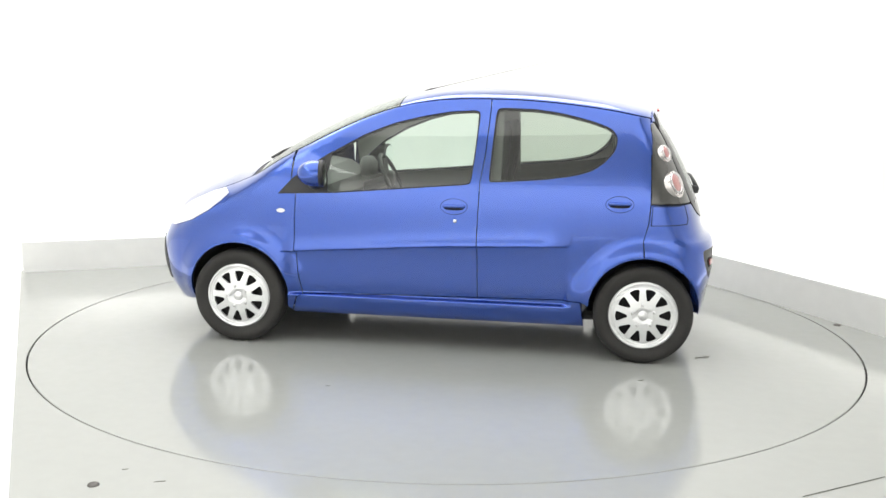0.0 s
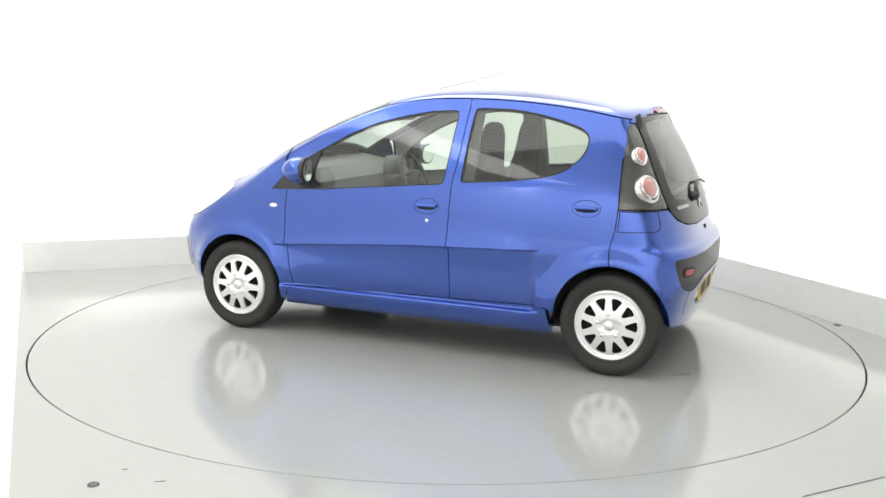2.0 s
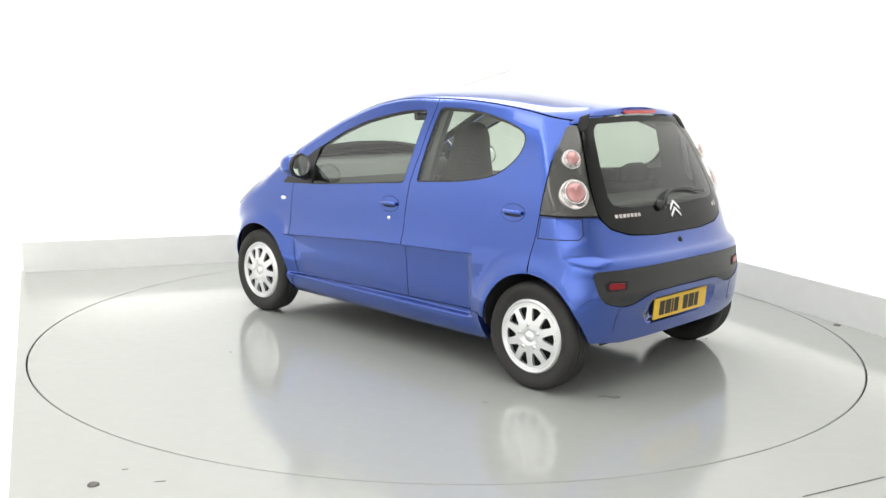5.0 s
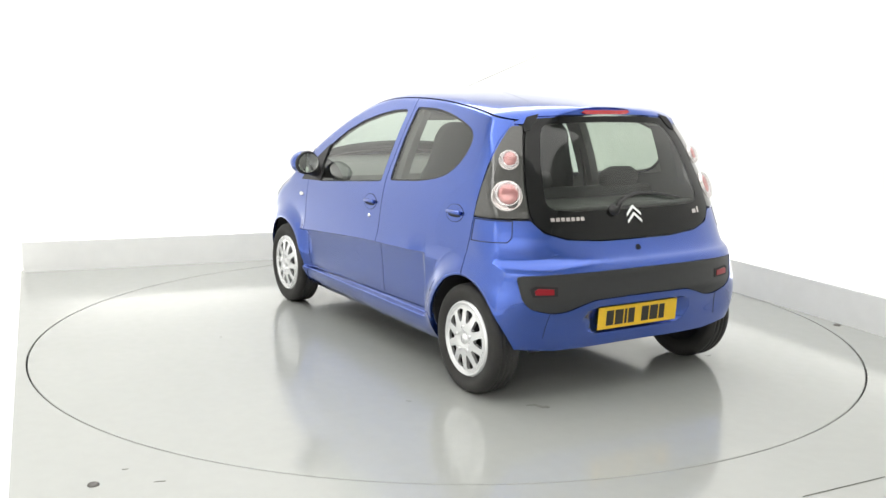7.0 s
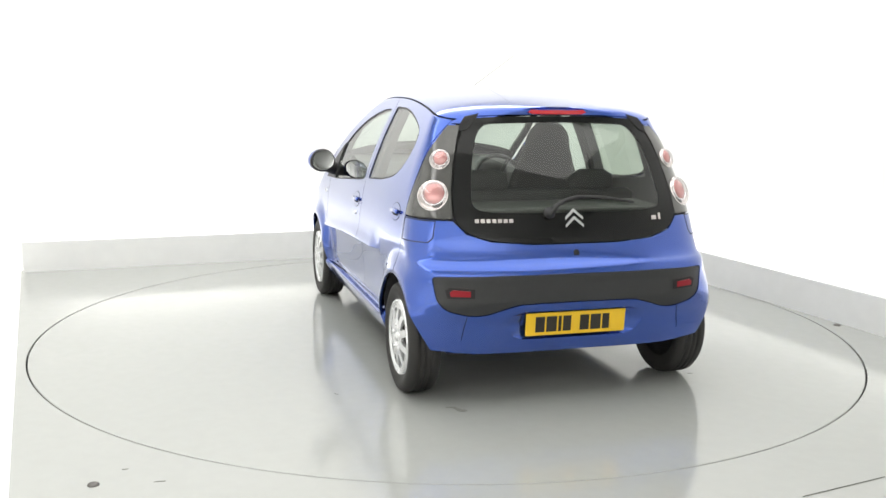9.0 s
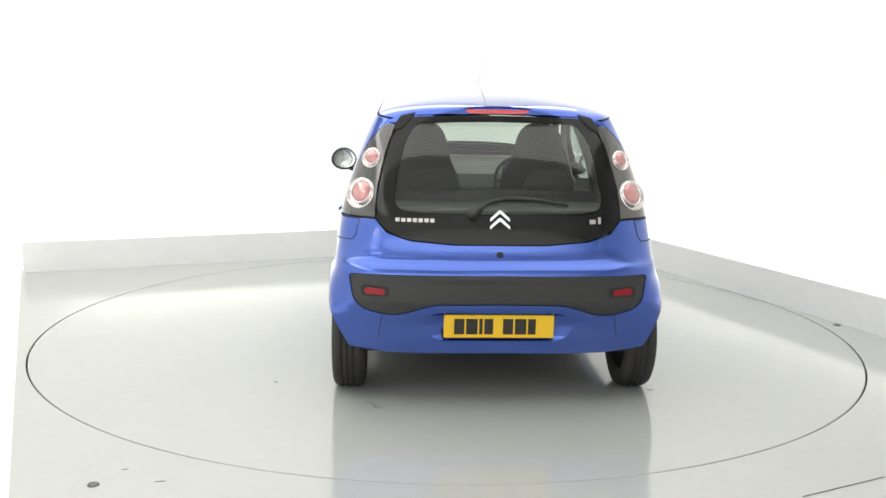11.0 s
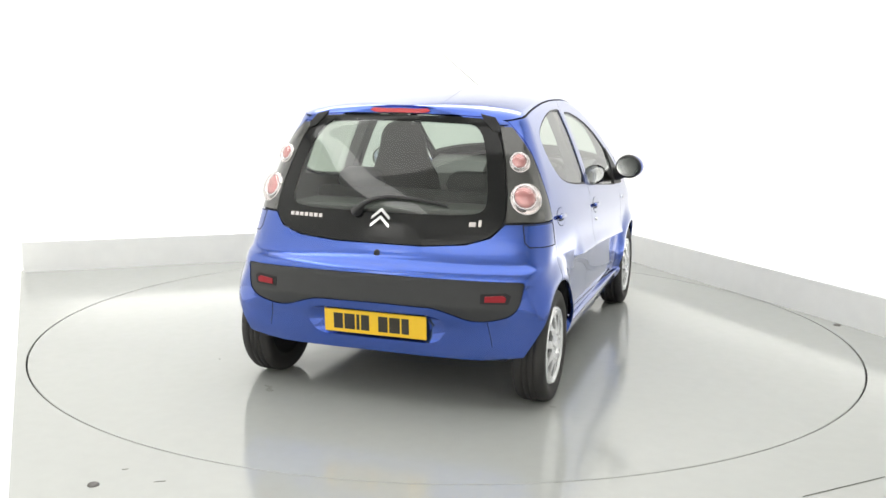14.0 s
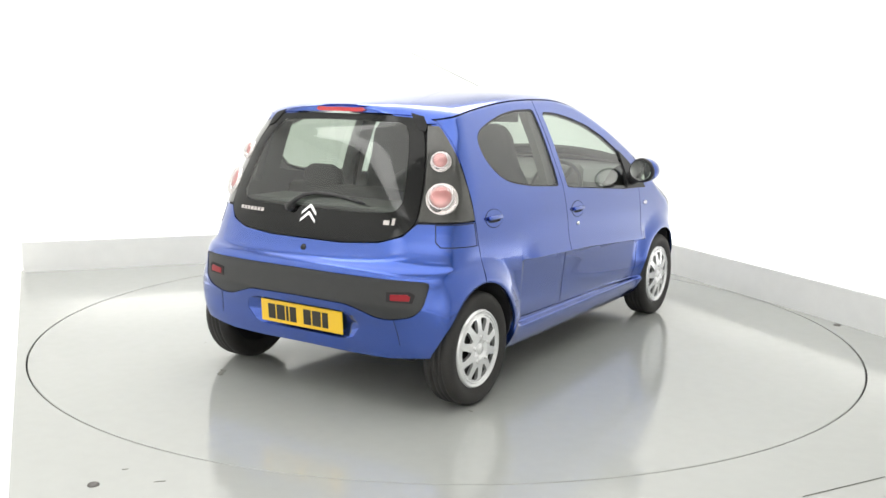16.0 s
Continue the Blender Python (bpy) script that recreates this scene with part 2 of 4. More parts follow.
# ---- the car's surface: half width Y at a station x and a height z ----
def curve(points):
    px, py = np.array([p[0] for p in points], float), np.array([p[1] for p in points], float)
    sl = np.diff(py) / np.diff(px)
    m = np.concatenate([[sl[0]], (sl[1:] * np.diff(px)[:-1] + sl[:-1] * np.diff(px)[1:]) / (px[2:] - px[:-2]), [sl[-1]]])
    m[1:-1] = np.where(sl[1:] * sl[:-1] <= 0, 0, m[1:-1])

    def at(x):
        x = np.clip(np.asarray(x, float), px[0], px[-1])
        i = np.clip(np.searchsorted(px, x, side="right") - 1, 0, len(px) - 2)
        h = px[i + 1] - px[i]
        t = (x - px[i]) / h
        return ((2 * t**3 - 3 * t**2 + 1) * py[i] + (t**3 - 2 * t**2 + t) * h * m[i] + (3 * t**2 - 2 * t**3) * py[i + 1] + (t**3 - t**2) * h * m[i + 1])
    return at


AXLE_F, AXLE_R, HUB_Z, TYRE_R = 1.118, -1.222, 0.272, 0.275
ARCH_X, ARCH_Z = 0.302, 0.288
top_z = curve([(-1.70, 1.27), (-1.30, 1.370), (-1.21, 1.388), (-1.04, 1.418), (-0.88, 1.440), (-0.71, 1.458), (-0.54, 1.470), (-0.28, 1.476), (-0.02, 1.466), (0.16, 1.438), (0.34, 1.386),
               (0.52, 1.317), (0.71, 1.228), (0.90, 1.128), (1.05, 1.035), (1.15, 0.985), (1.3, 0.935), (1.5, 0.855), (1.65, 0.775), (1.74, 0.70), (1.80, 0.60)])
rear_x = curve([(0.15, -1.555), (0.23, -1.575), (0.30, -1.59), (0.38, -1.605), (0.44, -1.625), (0.50, -1.64), (0.57, -1.64), (0.625, -1.638), (0.650, -1.624), (0.672, -1.594), (0.70, -1.580), (0.78, -1.555), (0.86, -1.528), (0.97, -1.483),
                (1.10, -1.418), (1.20, -1.36), (1.28, -1.305), (1.33, -1.285), (1.40, -1.28)])
front_x = curve([(0.15, 1.66), (0.25, 1.73), (0.40, 1.78), (0.55, 1.79), (0.65, 1.77), (0.75, 1.75), (1.5, 1.75)])
width = curve([(0.14, 0.70), (0.18, 0.745), (0.24, 0.772), (0.32, 0.785), (0.50, 0.786), (0.62, 0.790), (0.72, 0.787), (0.84, 0.772), (0.95, 0.748), (1.05, 0.715), (1.2, 0.656), (1.36, 0.580), (1.46, 0.53)])
rear_round = curve([(0.15, 0.14), (0.35, 0.17), (0.50, 0.23), (0.62, 0.28), (0.80, 0.32), (0.95, 0.32), (1.30, 0.20), (1.5, 0.18)])
top_round = curve([(-1.7, 0.085), (-0.2, 0.085), (0.2, 0.10), (0.6, 0.13), (1.0, 0.18), (1.3, 0.24), (1.8, 0.30)])
top_drop = curve([(-1.7, 0.074), (-1.2, 0.074), (-1.0, 0.072), (-0.2, 0.074), (0.3, 0.078), (0.7, 0.090), (1.0, 0.090), (1.15, 0.075), (1.3, 0.08), (1.8, 0.10)])


def crease_z(x):
    return np.interp(x, [-0.80, -0.12, 0.17, 0.80], [0.621, 0.598, 0.580, 0.535])


def sstep(t):
    t = np.clip(t, 0, 1)
    return t * t * (3 - 2 * t)


def half_width(x, z):
    x, z = np.asarray(x, float), np.asarray(z, float)
    w = width(z)
    w = w * (1 - 0.012 * np.clip((-0.7 - x) / 0.5, 0, 1) ** 2) * (1 - 0.03 * np.clip((x - 1.0) / 0.5, 0, 1) ** 2)
    zc = crease_z(x)
    span = sstep((x + 0.82) / 0.05) * sstep((0.86 - x) / 0.08)
    below = np.clip(zc - z, 0, 1)
    fade = sstep((x + 0.84) / 0.20) * sstep((0.86 - x) / 0.08) / np.maximum(span, 1e-6)
    w = w + span * (0.023 * fade * np.exp(-(np.clip(z - zc, 0, 1) / 0.052) ** 1.5) * (z > zc) + (z <= zc) * (0.023 * fade * (1 - sstep(below / 0.012)) - 0.012 * sstep(below / 0.012) - 0.075 * below) * sstep((z - 0.275) / 0.02))
    for ax in (AXLE_F, AXLE_R):
        r = np.hypot((x - ax) / ARCH_X, (z - HUB_Z - 0.01) / ARCH_Z) * 0.315
        w = w + 0.019 * np.exp(-(np.clip(r - 0.322, 0, 1) / 0.050) ** 2) * sstep((z - 0.15) / 0.15)
        w = w + 0.014 * sstep((0.450 - r) / 0.095) * sstep((z - 0.2) / 0.2)

    def rounding(d, a, n):
        return (np.clip(1 - (1 - np.clip(d / a, 0, 1)) ** n, 0, 1)) ** (1 / n)
    g = rounding(x - rear_x(z), rear_round(z), 2.8) * rounding(front_x(z) - x, 0.57, 2.65) * rounding(top_z(x) - z, top_round(x), 2.2)
    return w * g


def rail_z(x):
    return top_z(x) - top_drop(x)


def side_map(u, v):
    """u: station x, v: height z."""
    return np.stack([u, half_width(u, v), v], -1)


def top_map(u, v):
    """u: station x, v: share of the half width at the rail, -1 to 1."""
    y = v * half_width(u, rail_z(u))
    lo, hi = rail_z(u) - 0.02, top_z(u)
    for _ in range(28):
        mid = (lo + hi) / 2
        inside = half_width(u, mid) > np.abs(y)
        lo, hi = np.where(inside, mid, lo), np.where(inside, hi, mid)
    return np.stack([u, y, lo], -1)


POLE = -0.85


def rear_map(u, v):
    """u: bearing round the tail in degrees from straight back, v: height."""
    a = np.radians(u)
    dx, dy = -np.cos(a), np.sin(a)
    lo, hi = np.zeros_like(a), np.full_like(a, 1.3)
    for _ in range(30):
        mid = (lo + hi) / 2
        x = POLE + mid * dx
        inside = (half_width(x, v) > np.abs(mid * dy)) & (x > rear_x(v))
        lo, hi = np.where(inside, mid, lo), np.where(inside, hi, mid)
    return np.stack([POLE + lo * dx, lo * dy, v], -1)


NOSE = 1.15


def front_map(u, v):
    """u: bearing round the nose in degrees from straight ahead, v: height."""
    a = np.radians(u)
    dx, dy = np.cos(a), np.sin(a)
    lo, hi = np.zeros_like(a), np.full_like(a, 1.0)
    for _ in range(30):
        mid = (lo + hi) / 2
        x = NOSE + mid * dx
        inside = (half_width(x, v) > np.abs(mid * dy)) & (x < front_x(v))
        lo, hi = np.where(inside, mid, lo), np.where(inside, hi, mid)
    return np.stack([NOSE + lo * dx, lo * dy, v], -1)


def bearing(x, y):
    return math.degrees(math.atan2(y, -(x - POLE)))


def normals_of(mapping, u, v, step):
    """Outward normals of the surface at the mapping's places."""
    eu, ev = step[0] * 0.05, step[1] * 0.05
    n = np.cross(mapping(u + eu, v) - mapping(u - eu, v), mapping(u, v + ev) - mapping(u, v - ev))
    n = n / np.maximum(np.linalg.norm(n, axis=1, keepdims=True), 1e-12)
    p = mapping(u, v)
    out = p - np.stack([np.clip(p[:, 0], -0.9, 1.1), 0 * p[:, 1], np.clip(p[:, 2], 0.3, 0.9)], -1)
    return n * np.where((n * out).sum(1, keepdims=True) < 0, -1, 1)


def inset(poly, d, ratio=1.0):
    """Moves a closed outline inwards by d (ratio: metres of v per unit of u)."""
    n = len(poly)
    area = sum(poly[i][0] * poly[(i + 1) % n][1] - poly[(i + 1) % n][0] * poly[i][1] for i in range(n))
    sgn = 1 if area > 0 else -1
    out = []
    for i in range(n):
        a, b, c = Vector(poly[i - 1]), Vector(poly[i]), Vector(poly[(i + 1) % n])
        for w in (a, b, c):
            w.x *= ratio
        p, q = (b - a).normalized(), (c - b).normalized()
        m = Vector((-(p + q).y, (p + q).x)).normalized() * sgn
        k = max(0.4, m.dot(Vector((-p.y, p.x)) * sgn))
        r = b + m * (d / k)
        out.append((r.x / ratio, r.y))
    return out


def panel(name, poly, mapping, material, parent, label="", holes=(), step=(0.035, 0.035), lift=0.0, depth=0.014, gap=0.0025, ratio=1.0, mirror=False, cuts=()):
    """One body panel: an outline in the mapping's plane, laid on the car's surface, with turned-in edges."""
    loops = [inset(poly, gap, ratio)] + [list(h) for h in holes]
    pts = [Vector((*p, 0)) for lp in loops for p in lp]
    bm = bmesh.new()
    vs = [bm.verts.new(p) for p in pts]
    for t in tessellate_polygon([[Vector((*p, 0)) for p in lp] for lp in loops]):
        try:
            bm.faces.new([vs[i] for i in t])
        except ValueError:
            pass
    for axis in (0, 1):
        lo, hi = min(p[axis] for p in pts), max(p[axis] for p in pts)
        k = math.floor(lo / step[axis]) + 1
        while k * step[axis] < hi:
            co, no = Vector((0, 0, 0)), Vector((0, 0, 0))
            co[axis], no[axis] = k * step[axis], 1
            bmesh.ops.bisect_plane(bm, geom=list(bm.verts) + list(bm.edges) + list(bm.faces), dist=1e-6, plane_co=co, plane_no=no)
            k += 1
    for co, no in cuts:
        bmesh.ops.bisect_plane(bm, geom=list(bm.verts) + list(bm.edges) + list(bm.faces), dist=1e-6, plane_co=co, plane_no=no)
    bmesh.ops.remove_doubles(bm, verts=bm.verts, dist=1e-5)
    bm.verts.index_update()
    uv = np.array([v.co[:2] for v in bm.verts])
    p = mapping(uv[:, 0], uv[:, 1])
    nrm = normals_of(mapping, uv[:, 0], uv[:, 1], step)
    p = p + nrm * lift
    edge = [[v.index for v in e.verts] for e in bm.edges if len(e.link_faces) == 1]
    faces = [[v.index for v in f.verts] for f in bm.faces]
    bm.free()
    n = len(p)
    rim_ids = sorted({i for e in edge for i in e})
    outer = {i: n + k for k, i in enumerate(rim_ids)}
    inner = {i: n + len(rim_ids) + k for k, i in enumerate(rim_ids)}
    allp = np.concatenate([p, p[rim_ids], p[rim_ids] - nrm[rim_ids] * depth])
    if mirror:
        allp[:, 1] *= -1
        nrm = nrm * [1, -1, 1]
    out = []
    for f in faces:
        q = allp[f]
        area = np.cross(q - q[0], np.roll(q, -1, 0) - q[0]).sum(0)
        out.append(f if np.dot(area, nrm[f].mean(0)) >= 0 else f[::-1])
    out += [(outer[a], outer[b], inner[b], inner[a]) for a, b in edge]
    me = bpy.data.meshes.new(name)
    me.from_pydata(allp.tolist(), [], [tuple(f) for f in out])
    me.polygons.foreach_set("use_smooth", [True] * len(me.polygons))
    me.update()
    vn = np.array([v.normal for v in me.vertices])
    vn[:n] = nrm
    me.normals_split_custom_set_from_vertices(vn.tolist())
    me.materials.append(material)
    ob = new(name, me)
    ob.parent = parent
    if label:
        tagged(ob, label)
    return ob


def arc(cx, cz, extra, a0, a1, n=14):
    """Part of a wheel arch's outline."""
    return [(cx + (ARCH_X + extra) * math.cos(radians(a0 + (a1 - a0) * i / n)), cz + (ARCH_Z + extra) * math.sin(radians(a0 + (a1 - a0) * i / n))) for i in range(n + 1)]


def rounded(poly, d, ratio=1.0):
    """Cuts and rounds each corner of a closed outline."""
    out = []
    k = len(poly)
    for i in range(k):
        a, b, c = (Vector((p[0] * ratio, p[1])) for p in (poly[i - 1], poly[i], poly[(i + 1) % k]))
        p = b + (a - b).normalized() * min(d, 0.45 * (a - b).length)
        q = b + (c - b).normalized() * min(d, 0.45 * (c - b).length)
        for t in (0.0, 0.25, 0.5, 0.75, 1.0):
            r = p.lerp(b, t).lerp(b.lerp(q, t), t)
            out.append((r.x / ratio, r.y))
    return out


def smooth_loop(pts, n=4):
    """Closed Catmull-Rom curve through the points."""
    out = []
    k = len(pts)
    for i in range(k):
        p0, p1, p2, p3 = (np.array(pts[(i + j - 1) % k], float) for j in range(4))
        for s in range(n):
            t = s / n
            out.append(tuple(0.5 * (2 * p1 + (p2 - p0) * t + (2 * p0 - 5 * p1 + 4 * p2 - p3) * t * t + (3 * p1 - p0 - 3 * p2 + p3) * t**3)))
    return out


def rail_run(x0, x1, n):
    return [(x0 + (x1 - x0) * i / n, float(rail_z(x0 + (x1 - x0) * i / n))) for i in range(n + 1)]


FRONT_WIN = [(0.70, 0.985), (0.56, 1.10), (0.39, 1.195), (0.22, 1.262), (0.05, 1.304), (-0.11, 1.332), (-0.255, 1.340), (-0.277, 1.325), (-0.262, 1.10), (-0.245, 0.945), (-0.22, 0.935), (0.12, 0.905), (0.55, 0.868), (0.66, 0.865)]
REAR_WIN = [(-0.345, 1.0), (-0.365, 1.340), (-0.385, 1.356), (-0.59, 1.352), (-0.74, 1.332), (-0.90, 1.295), (-1.01, 1.258), (-1.050, 1.212), (-1.038, 1.135), (-0.975, 1.065), (-0.90, 1.02), (-0.80, 0.995), (-0.64, 0.972), (-0.36, 0.951), (-0.345, 0.96)]
FRONT_WIN, REAR_WIN = rounded(FRONT_WIN, 0.03), rounded(REAR_WIN, 0.05)
DOOR_SEAM = [(-1.235, 1.0), (-1.237, 0.86), (-1.23, 0.76), (-1.205, 0.66)]
DOOR_EDGE = [(0.768, 0.86), (0.772, 0.72), (0.772, 0.56), (0.760, 0.42), (0.735, 0.285)]
SAIL = [(0.88, 0.853), (0.80, 0.94), (0.72, 1.0), (0.64, 1.055), (0.56, 1.105), (0.585, 0.98), (0.575, 0.866)]
SILL_Z = 0.285


def crease_cuts():
    cuts = []
    knots = [(-0.80, 0.621), (-0.12, 0.598), (0.17, 0.580), (0.80, 0.535)]
    for (x0, z0), (x1, z1) in zip(knots, knots[1:]):
        n = Vector((-(z1 - z0), x1 - x0, 0)).normalized()
        cuts += [(Vector((x0, z0 + d, 0)), n) for d in (0.05, 0.03, 0.014, 0.0, -0.004, -0.008, -0.0125)]
    cuts += [(Vector((x, 0, 0)), Vector((1, 0, 0))) for x in (-0.82, -0.81, -0.80, -0.79, -0.78, -0.77, 0.80, 0.82)]
    for ax in (AXLE_F, AXLE_R):
        cuts += [(Vector((ax + dx, 0, 0)), Vector((1, 0, 0))) for dx in (-0.40, -0.38, -0.36, -0.34, 0.34, 0.36, 0.38, 0.40)]
    cuts += [(Vector((0, z, 0)), Vector((0, 1, 0))) for z in (0.275, 0.282, 0.288, 0.296)]
    return cuts


def pane_with_border(name, outline, mapping, glass, parent, label, border=0.022, **kw):
    """A glazed opening: the pane, and a black rubber seal round it as its part."""
    ratio = kw.get("ratio", 1.0)
    inner = inset(outline, border, ratio)
    pane = panel(name, outline, mapping, glass, parent, label=label, lift=-0.006, gap=0.0, depth=0.002, **kw)
    pane.visible_shadow = False
    panel("window_seal", outline, mapping, BLACK, pane, holes=[inner], lift=-0.003, gap=0.0, depth=0.02, **kw)
    return pane


def ellipse(cx, cz, rx, rz, n=20):
    return [(cx + rx * math.cos(2 * math.pi * i / n), cz + rz * math.sin(2 * math.pi * i / n)) for i in range(n)]


def door_handle(door, x, z, mirror, lock):
    s = -1 if mirror else 1
    kw = dict(mapping=side_map, mirror=mirror, step=(0.02, 0.02), gap=0.0)
    cup = panel("door_handle", ellipse(x, z, 0.075, 0.042), material=PAINT, parent=door, lift=0.0015, depth=0.004, label="blue oval door handle with a pull bar", **kw)
    # black ellipse paints the shaded hollow behind the bar; the cup is flat
    panel("handle_gap_shade", ellipse(x, z - 0.011, 0.055, 0.009), material=INNER, parent=cup, lift=0.003, depth=0.002, **kw)
    panel("handle_rim", ellipse(x, z, 0.0775, 0.0445), material=INNER, parent=cup, holes=[ellipse(x, z, 0.075, 0.042)], lift=0.001, depth=0.002, **kw)
    bm = rounded_box(0.125, 0.016, 0.020, 0.007, 3)
    bar = part("pull_bar", bm, PAINT, cup, smooth=True)
    bar.location = (x, s * (float(half_width(x, z)) + 0.011), z + 0.004)
    if lock:
        bm = lathe([(0.0005, 0.008), (0.010, 0.007), (0.012, 0.0), (0.012, -0.006)], 16)
        k = part("key_lock", bm, CHROME, door, "small chrome key lock", smooth=True)
        k.location = (x - 0.008, s * float(half_width(x - 0.008, z - 0.078)), z - 0.078)
        k.rotation_euler.z = math.pi if mirror else 0


def build_side(car, mirror):
    kw = dict(mapping=side_map, mirror=mirror)
    fine = dict(kw, step=(0.027, 0.027))
    cuts = crease_cuts()
    poly = [(-0.295, SILL_Z + 0.02), *DOOR_EDGE[::-1], (0.80, 0.945), (0.795, 1.0)] + rail_run(0.785, -0.3325, 24) + [(-0.333, 1.345), (-0.318, 1.1), (-0.295, 0.95), (-0.288, 0.65)]
    fd = panel("front_door", poly, material=PAINT, parent=car, holes=[FRONT_WIN], cuts=cuts, label="blue front door with a creased lower panel", **fine)
    pane_with_border("window_pane", FRONT_WIN, glass=GLASS, parent=fd, label="clear front side window with a black seal", border=0.007, **kw)
    panel("mirror_sail", SAIL, material=BLACK, parent=fd, lift=0.004, depth=0.01, label="black triangular mirror mount", **kw)
    door_handle(fd, -0.155, 0.815, mirror, True)
    arch = arc(AXLE_R, HUB_Z + 0.01, 0.0, 88, 2, 12)
    poly = [(-0.295, SILL_Z + 0.02), (-0.288, 0.65), (-0.295, 0.95), (-0.318, 1.1), (-0.333, 1.345)] + rail_run(-0.3335, -1.225, 18) + DOOR_SEAM + arch + [(-0.875, SILL_Z + 0.03)]
    rd = panel("rear_door", poly, material=PAINT, parent=car, holes=[REAR_WIN], cuts=cuts, label="blue rear door with a curved tinted window", **fine)
    pane_with_border("window_pane", REAR_WIN, glass=TINT, parent=rd, label="tinted rear side window with a black seal", border=0.009, **kw)
    door_handle(rd, -1.070, 0.855, mirror, False)
    poly = [(0.80, 0.166), (0.765, SILL_Z - 0.02), (0.735, SILL_Z), (-0.295, SILL_Z + 0.02), (-0.875, SILL_Z + 0.03), (-0.90, 0.166)]
    panel("sill", poly, material=PAINT, parent=car, cuts=cuts[-4:], depth=0.06, label="blue sill under the doors", **kw)
    wing = [(0.80, 0.175), (0.765, SILL_Z - 0.02)] + DOOR_EDGE[::-1] + [(0.80, 0.945)] + rail_run(0.80, 1.68, 22) + [(1.70, 0.60), (1.70, 0.35), (1.64, 0.17)] + arc(AXLE_F, HUB_Z + 0.01, 0.0, -15, 195, 26)
    wg = panel("front_wing", wing, material=PAINT, parent=car, cuts=cuts, label="blue front wing and bumper corner", **fine)
    panel("headlight", [(1.19, 0.845), (1.24, 0.868), (1.33, 0.840), (1.50, 0.768), (1.62, 0.69), (1.66, 0.63), (1.56, 0.635), (1.42, 0.680), (1.30, 0.745), (1.23, 0.800)], material=CLEAR, parent=car, lift=0.006, depth=0.012, label="clear swept-back headlight", **kw)
    panel("bumper_trim", [(1.62, 0.30), (1.66, 0.30), (1.695, 0.40), (1.705, 0.56), (1.68, 0.57), (1.64, 0.44)], material=TRIM, parent=car, lift=0.003, depth=0.008, label="dark plastic front bumper trim", **kw)
    ind = panel("side_indicator", ellipse(0.854, 0.762, 0.026, 0.012, 14), material=CLEAR, parent=wg, lift=0.006, depth=0.008, gap=0.0, label="small clear side indicator lamp", mapping=side_map, mirror=mirror, step=(0.02, 0.02))
    # dark lining inside the doors and wings, added to block light through panel gaps
    lining = [(0.78, 0.21), (0.80, 0.85)] + [(0.55, 0.86), (-0.25, 0.935), (-0.90, 1.0), (-1.15, 1.05), (-1.25, 0.9), (-1.25, 0.66)] + arc(AXLE_R, HUB_Z + 0.01, 0.02, 94, -2, 12) + [(-0.87, 0.21)]
    panel("door_lining", lining, material=DASH, parent=car, lift=-0.03, depth=0.005, gap=0.0, label="grey plastic inner door lining", step=(0.08, 0.08), **kw)
    upper = [(-0.295, 0.90), (0.77, 0.84)] + rail_run(0.77, -0.325, 18) + [(-0.318, 1.1)]
    panel("frame_lining", upper, material=LINING, parent=fd, holes=[inset(FRONT_WIN, -0.006)], lift=-0.018, depth=0.004, step=(0.08, 0.08), **kw)
    upper = [(-0.30, 0.92), (-0.318, 1.1)] + rail_run(-0.338, -1.20, 14) + [(-1.22, 0.95)]
    panel("frame_lining", upper, material=LINING, parent=rd, holes=[inset(REAR_WIN, -0.006)], lift=-0.018, depth=0.004, step=(0.08, 0.08), **kw)
    lining = [(0.80, 0.21), (0.80, 0.93)] + rail_run(1.03, 1.62, 8) + [(1.66, 0.55), (1.60, 0.22)] + arc(AXLE_F, HUB_Z + 0.01, 0.02, -12, 192, 20)
    panel("wing_lining", lining, material=INNER, parent=car, lift=-0.03, depth=0.005, gap=0.0, step=(0.08, 0.08), **kw)
    s = -1 if mirror else 1
    for ax in (AXLE_F, AXLE_R):
        rows = []
        for i in range(25):
            a = radians(-8 + 196 * i / 24)
            rows.append([(ax + (ARCH_X + 0.012) * math.cos(a), s * y, HUB_Z + 0.01 + (ARCH_Z + 0.012) * math.sin(a)) for y in (0.42, 0.52, 0.60)])
            x, _, z = rows[-1][0]
            rows[-1].append((x, s * max(0.61, float(half_width(x, max(z, 0.2))) - 0.03), z))
            rows[-1] = [(px, s * min(abs(py), float(half_width(px, max(pz, 0.2))) - 0.03), pz) for px, py, pz in rows[-1]]
        bm = sheet(rows)
        for r0, r1 in zip(rows, rows[1:]):
            bm.faces.new([bm.verts.new(p) for p in (r0[0], r1[0], (ax, s * 0.42, HUB_Z - 0.04))])
        part("wheel_arch_liner", bm, INNER, car, smooth=True)


def rb(x, z):
    """Bearing of the point on the car's flank at station x and height z."""
    return bearing(x, float(half_width(x, z)))


def yb(y, z):
    """Bearing of the point on the tail at a sideways place y and height z."""
    lo, hi = float(rear_x(z)), -0.9
    for _ in range(40):
        mid = (lo + hi) / 2
        lo, hi = (mid, hi) if float(half_width(mid, z)) < abs(y) else (lo, mid)
    return bearing(lo, y)


def both(points):
    """A half outline from the middle outwards, closed by its mirror image."""
    return [(u, v) for u, v in points] + [(-u, v) for u, v in points[::-1] if abs(u) > 1e-6]


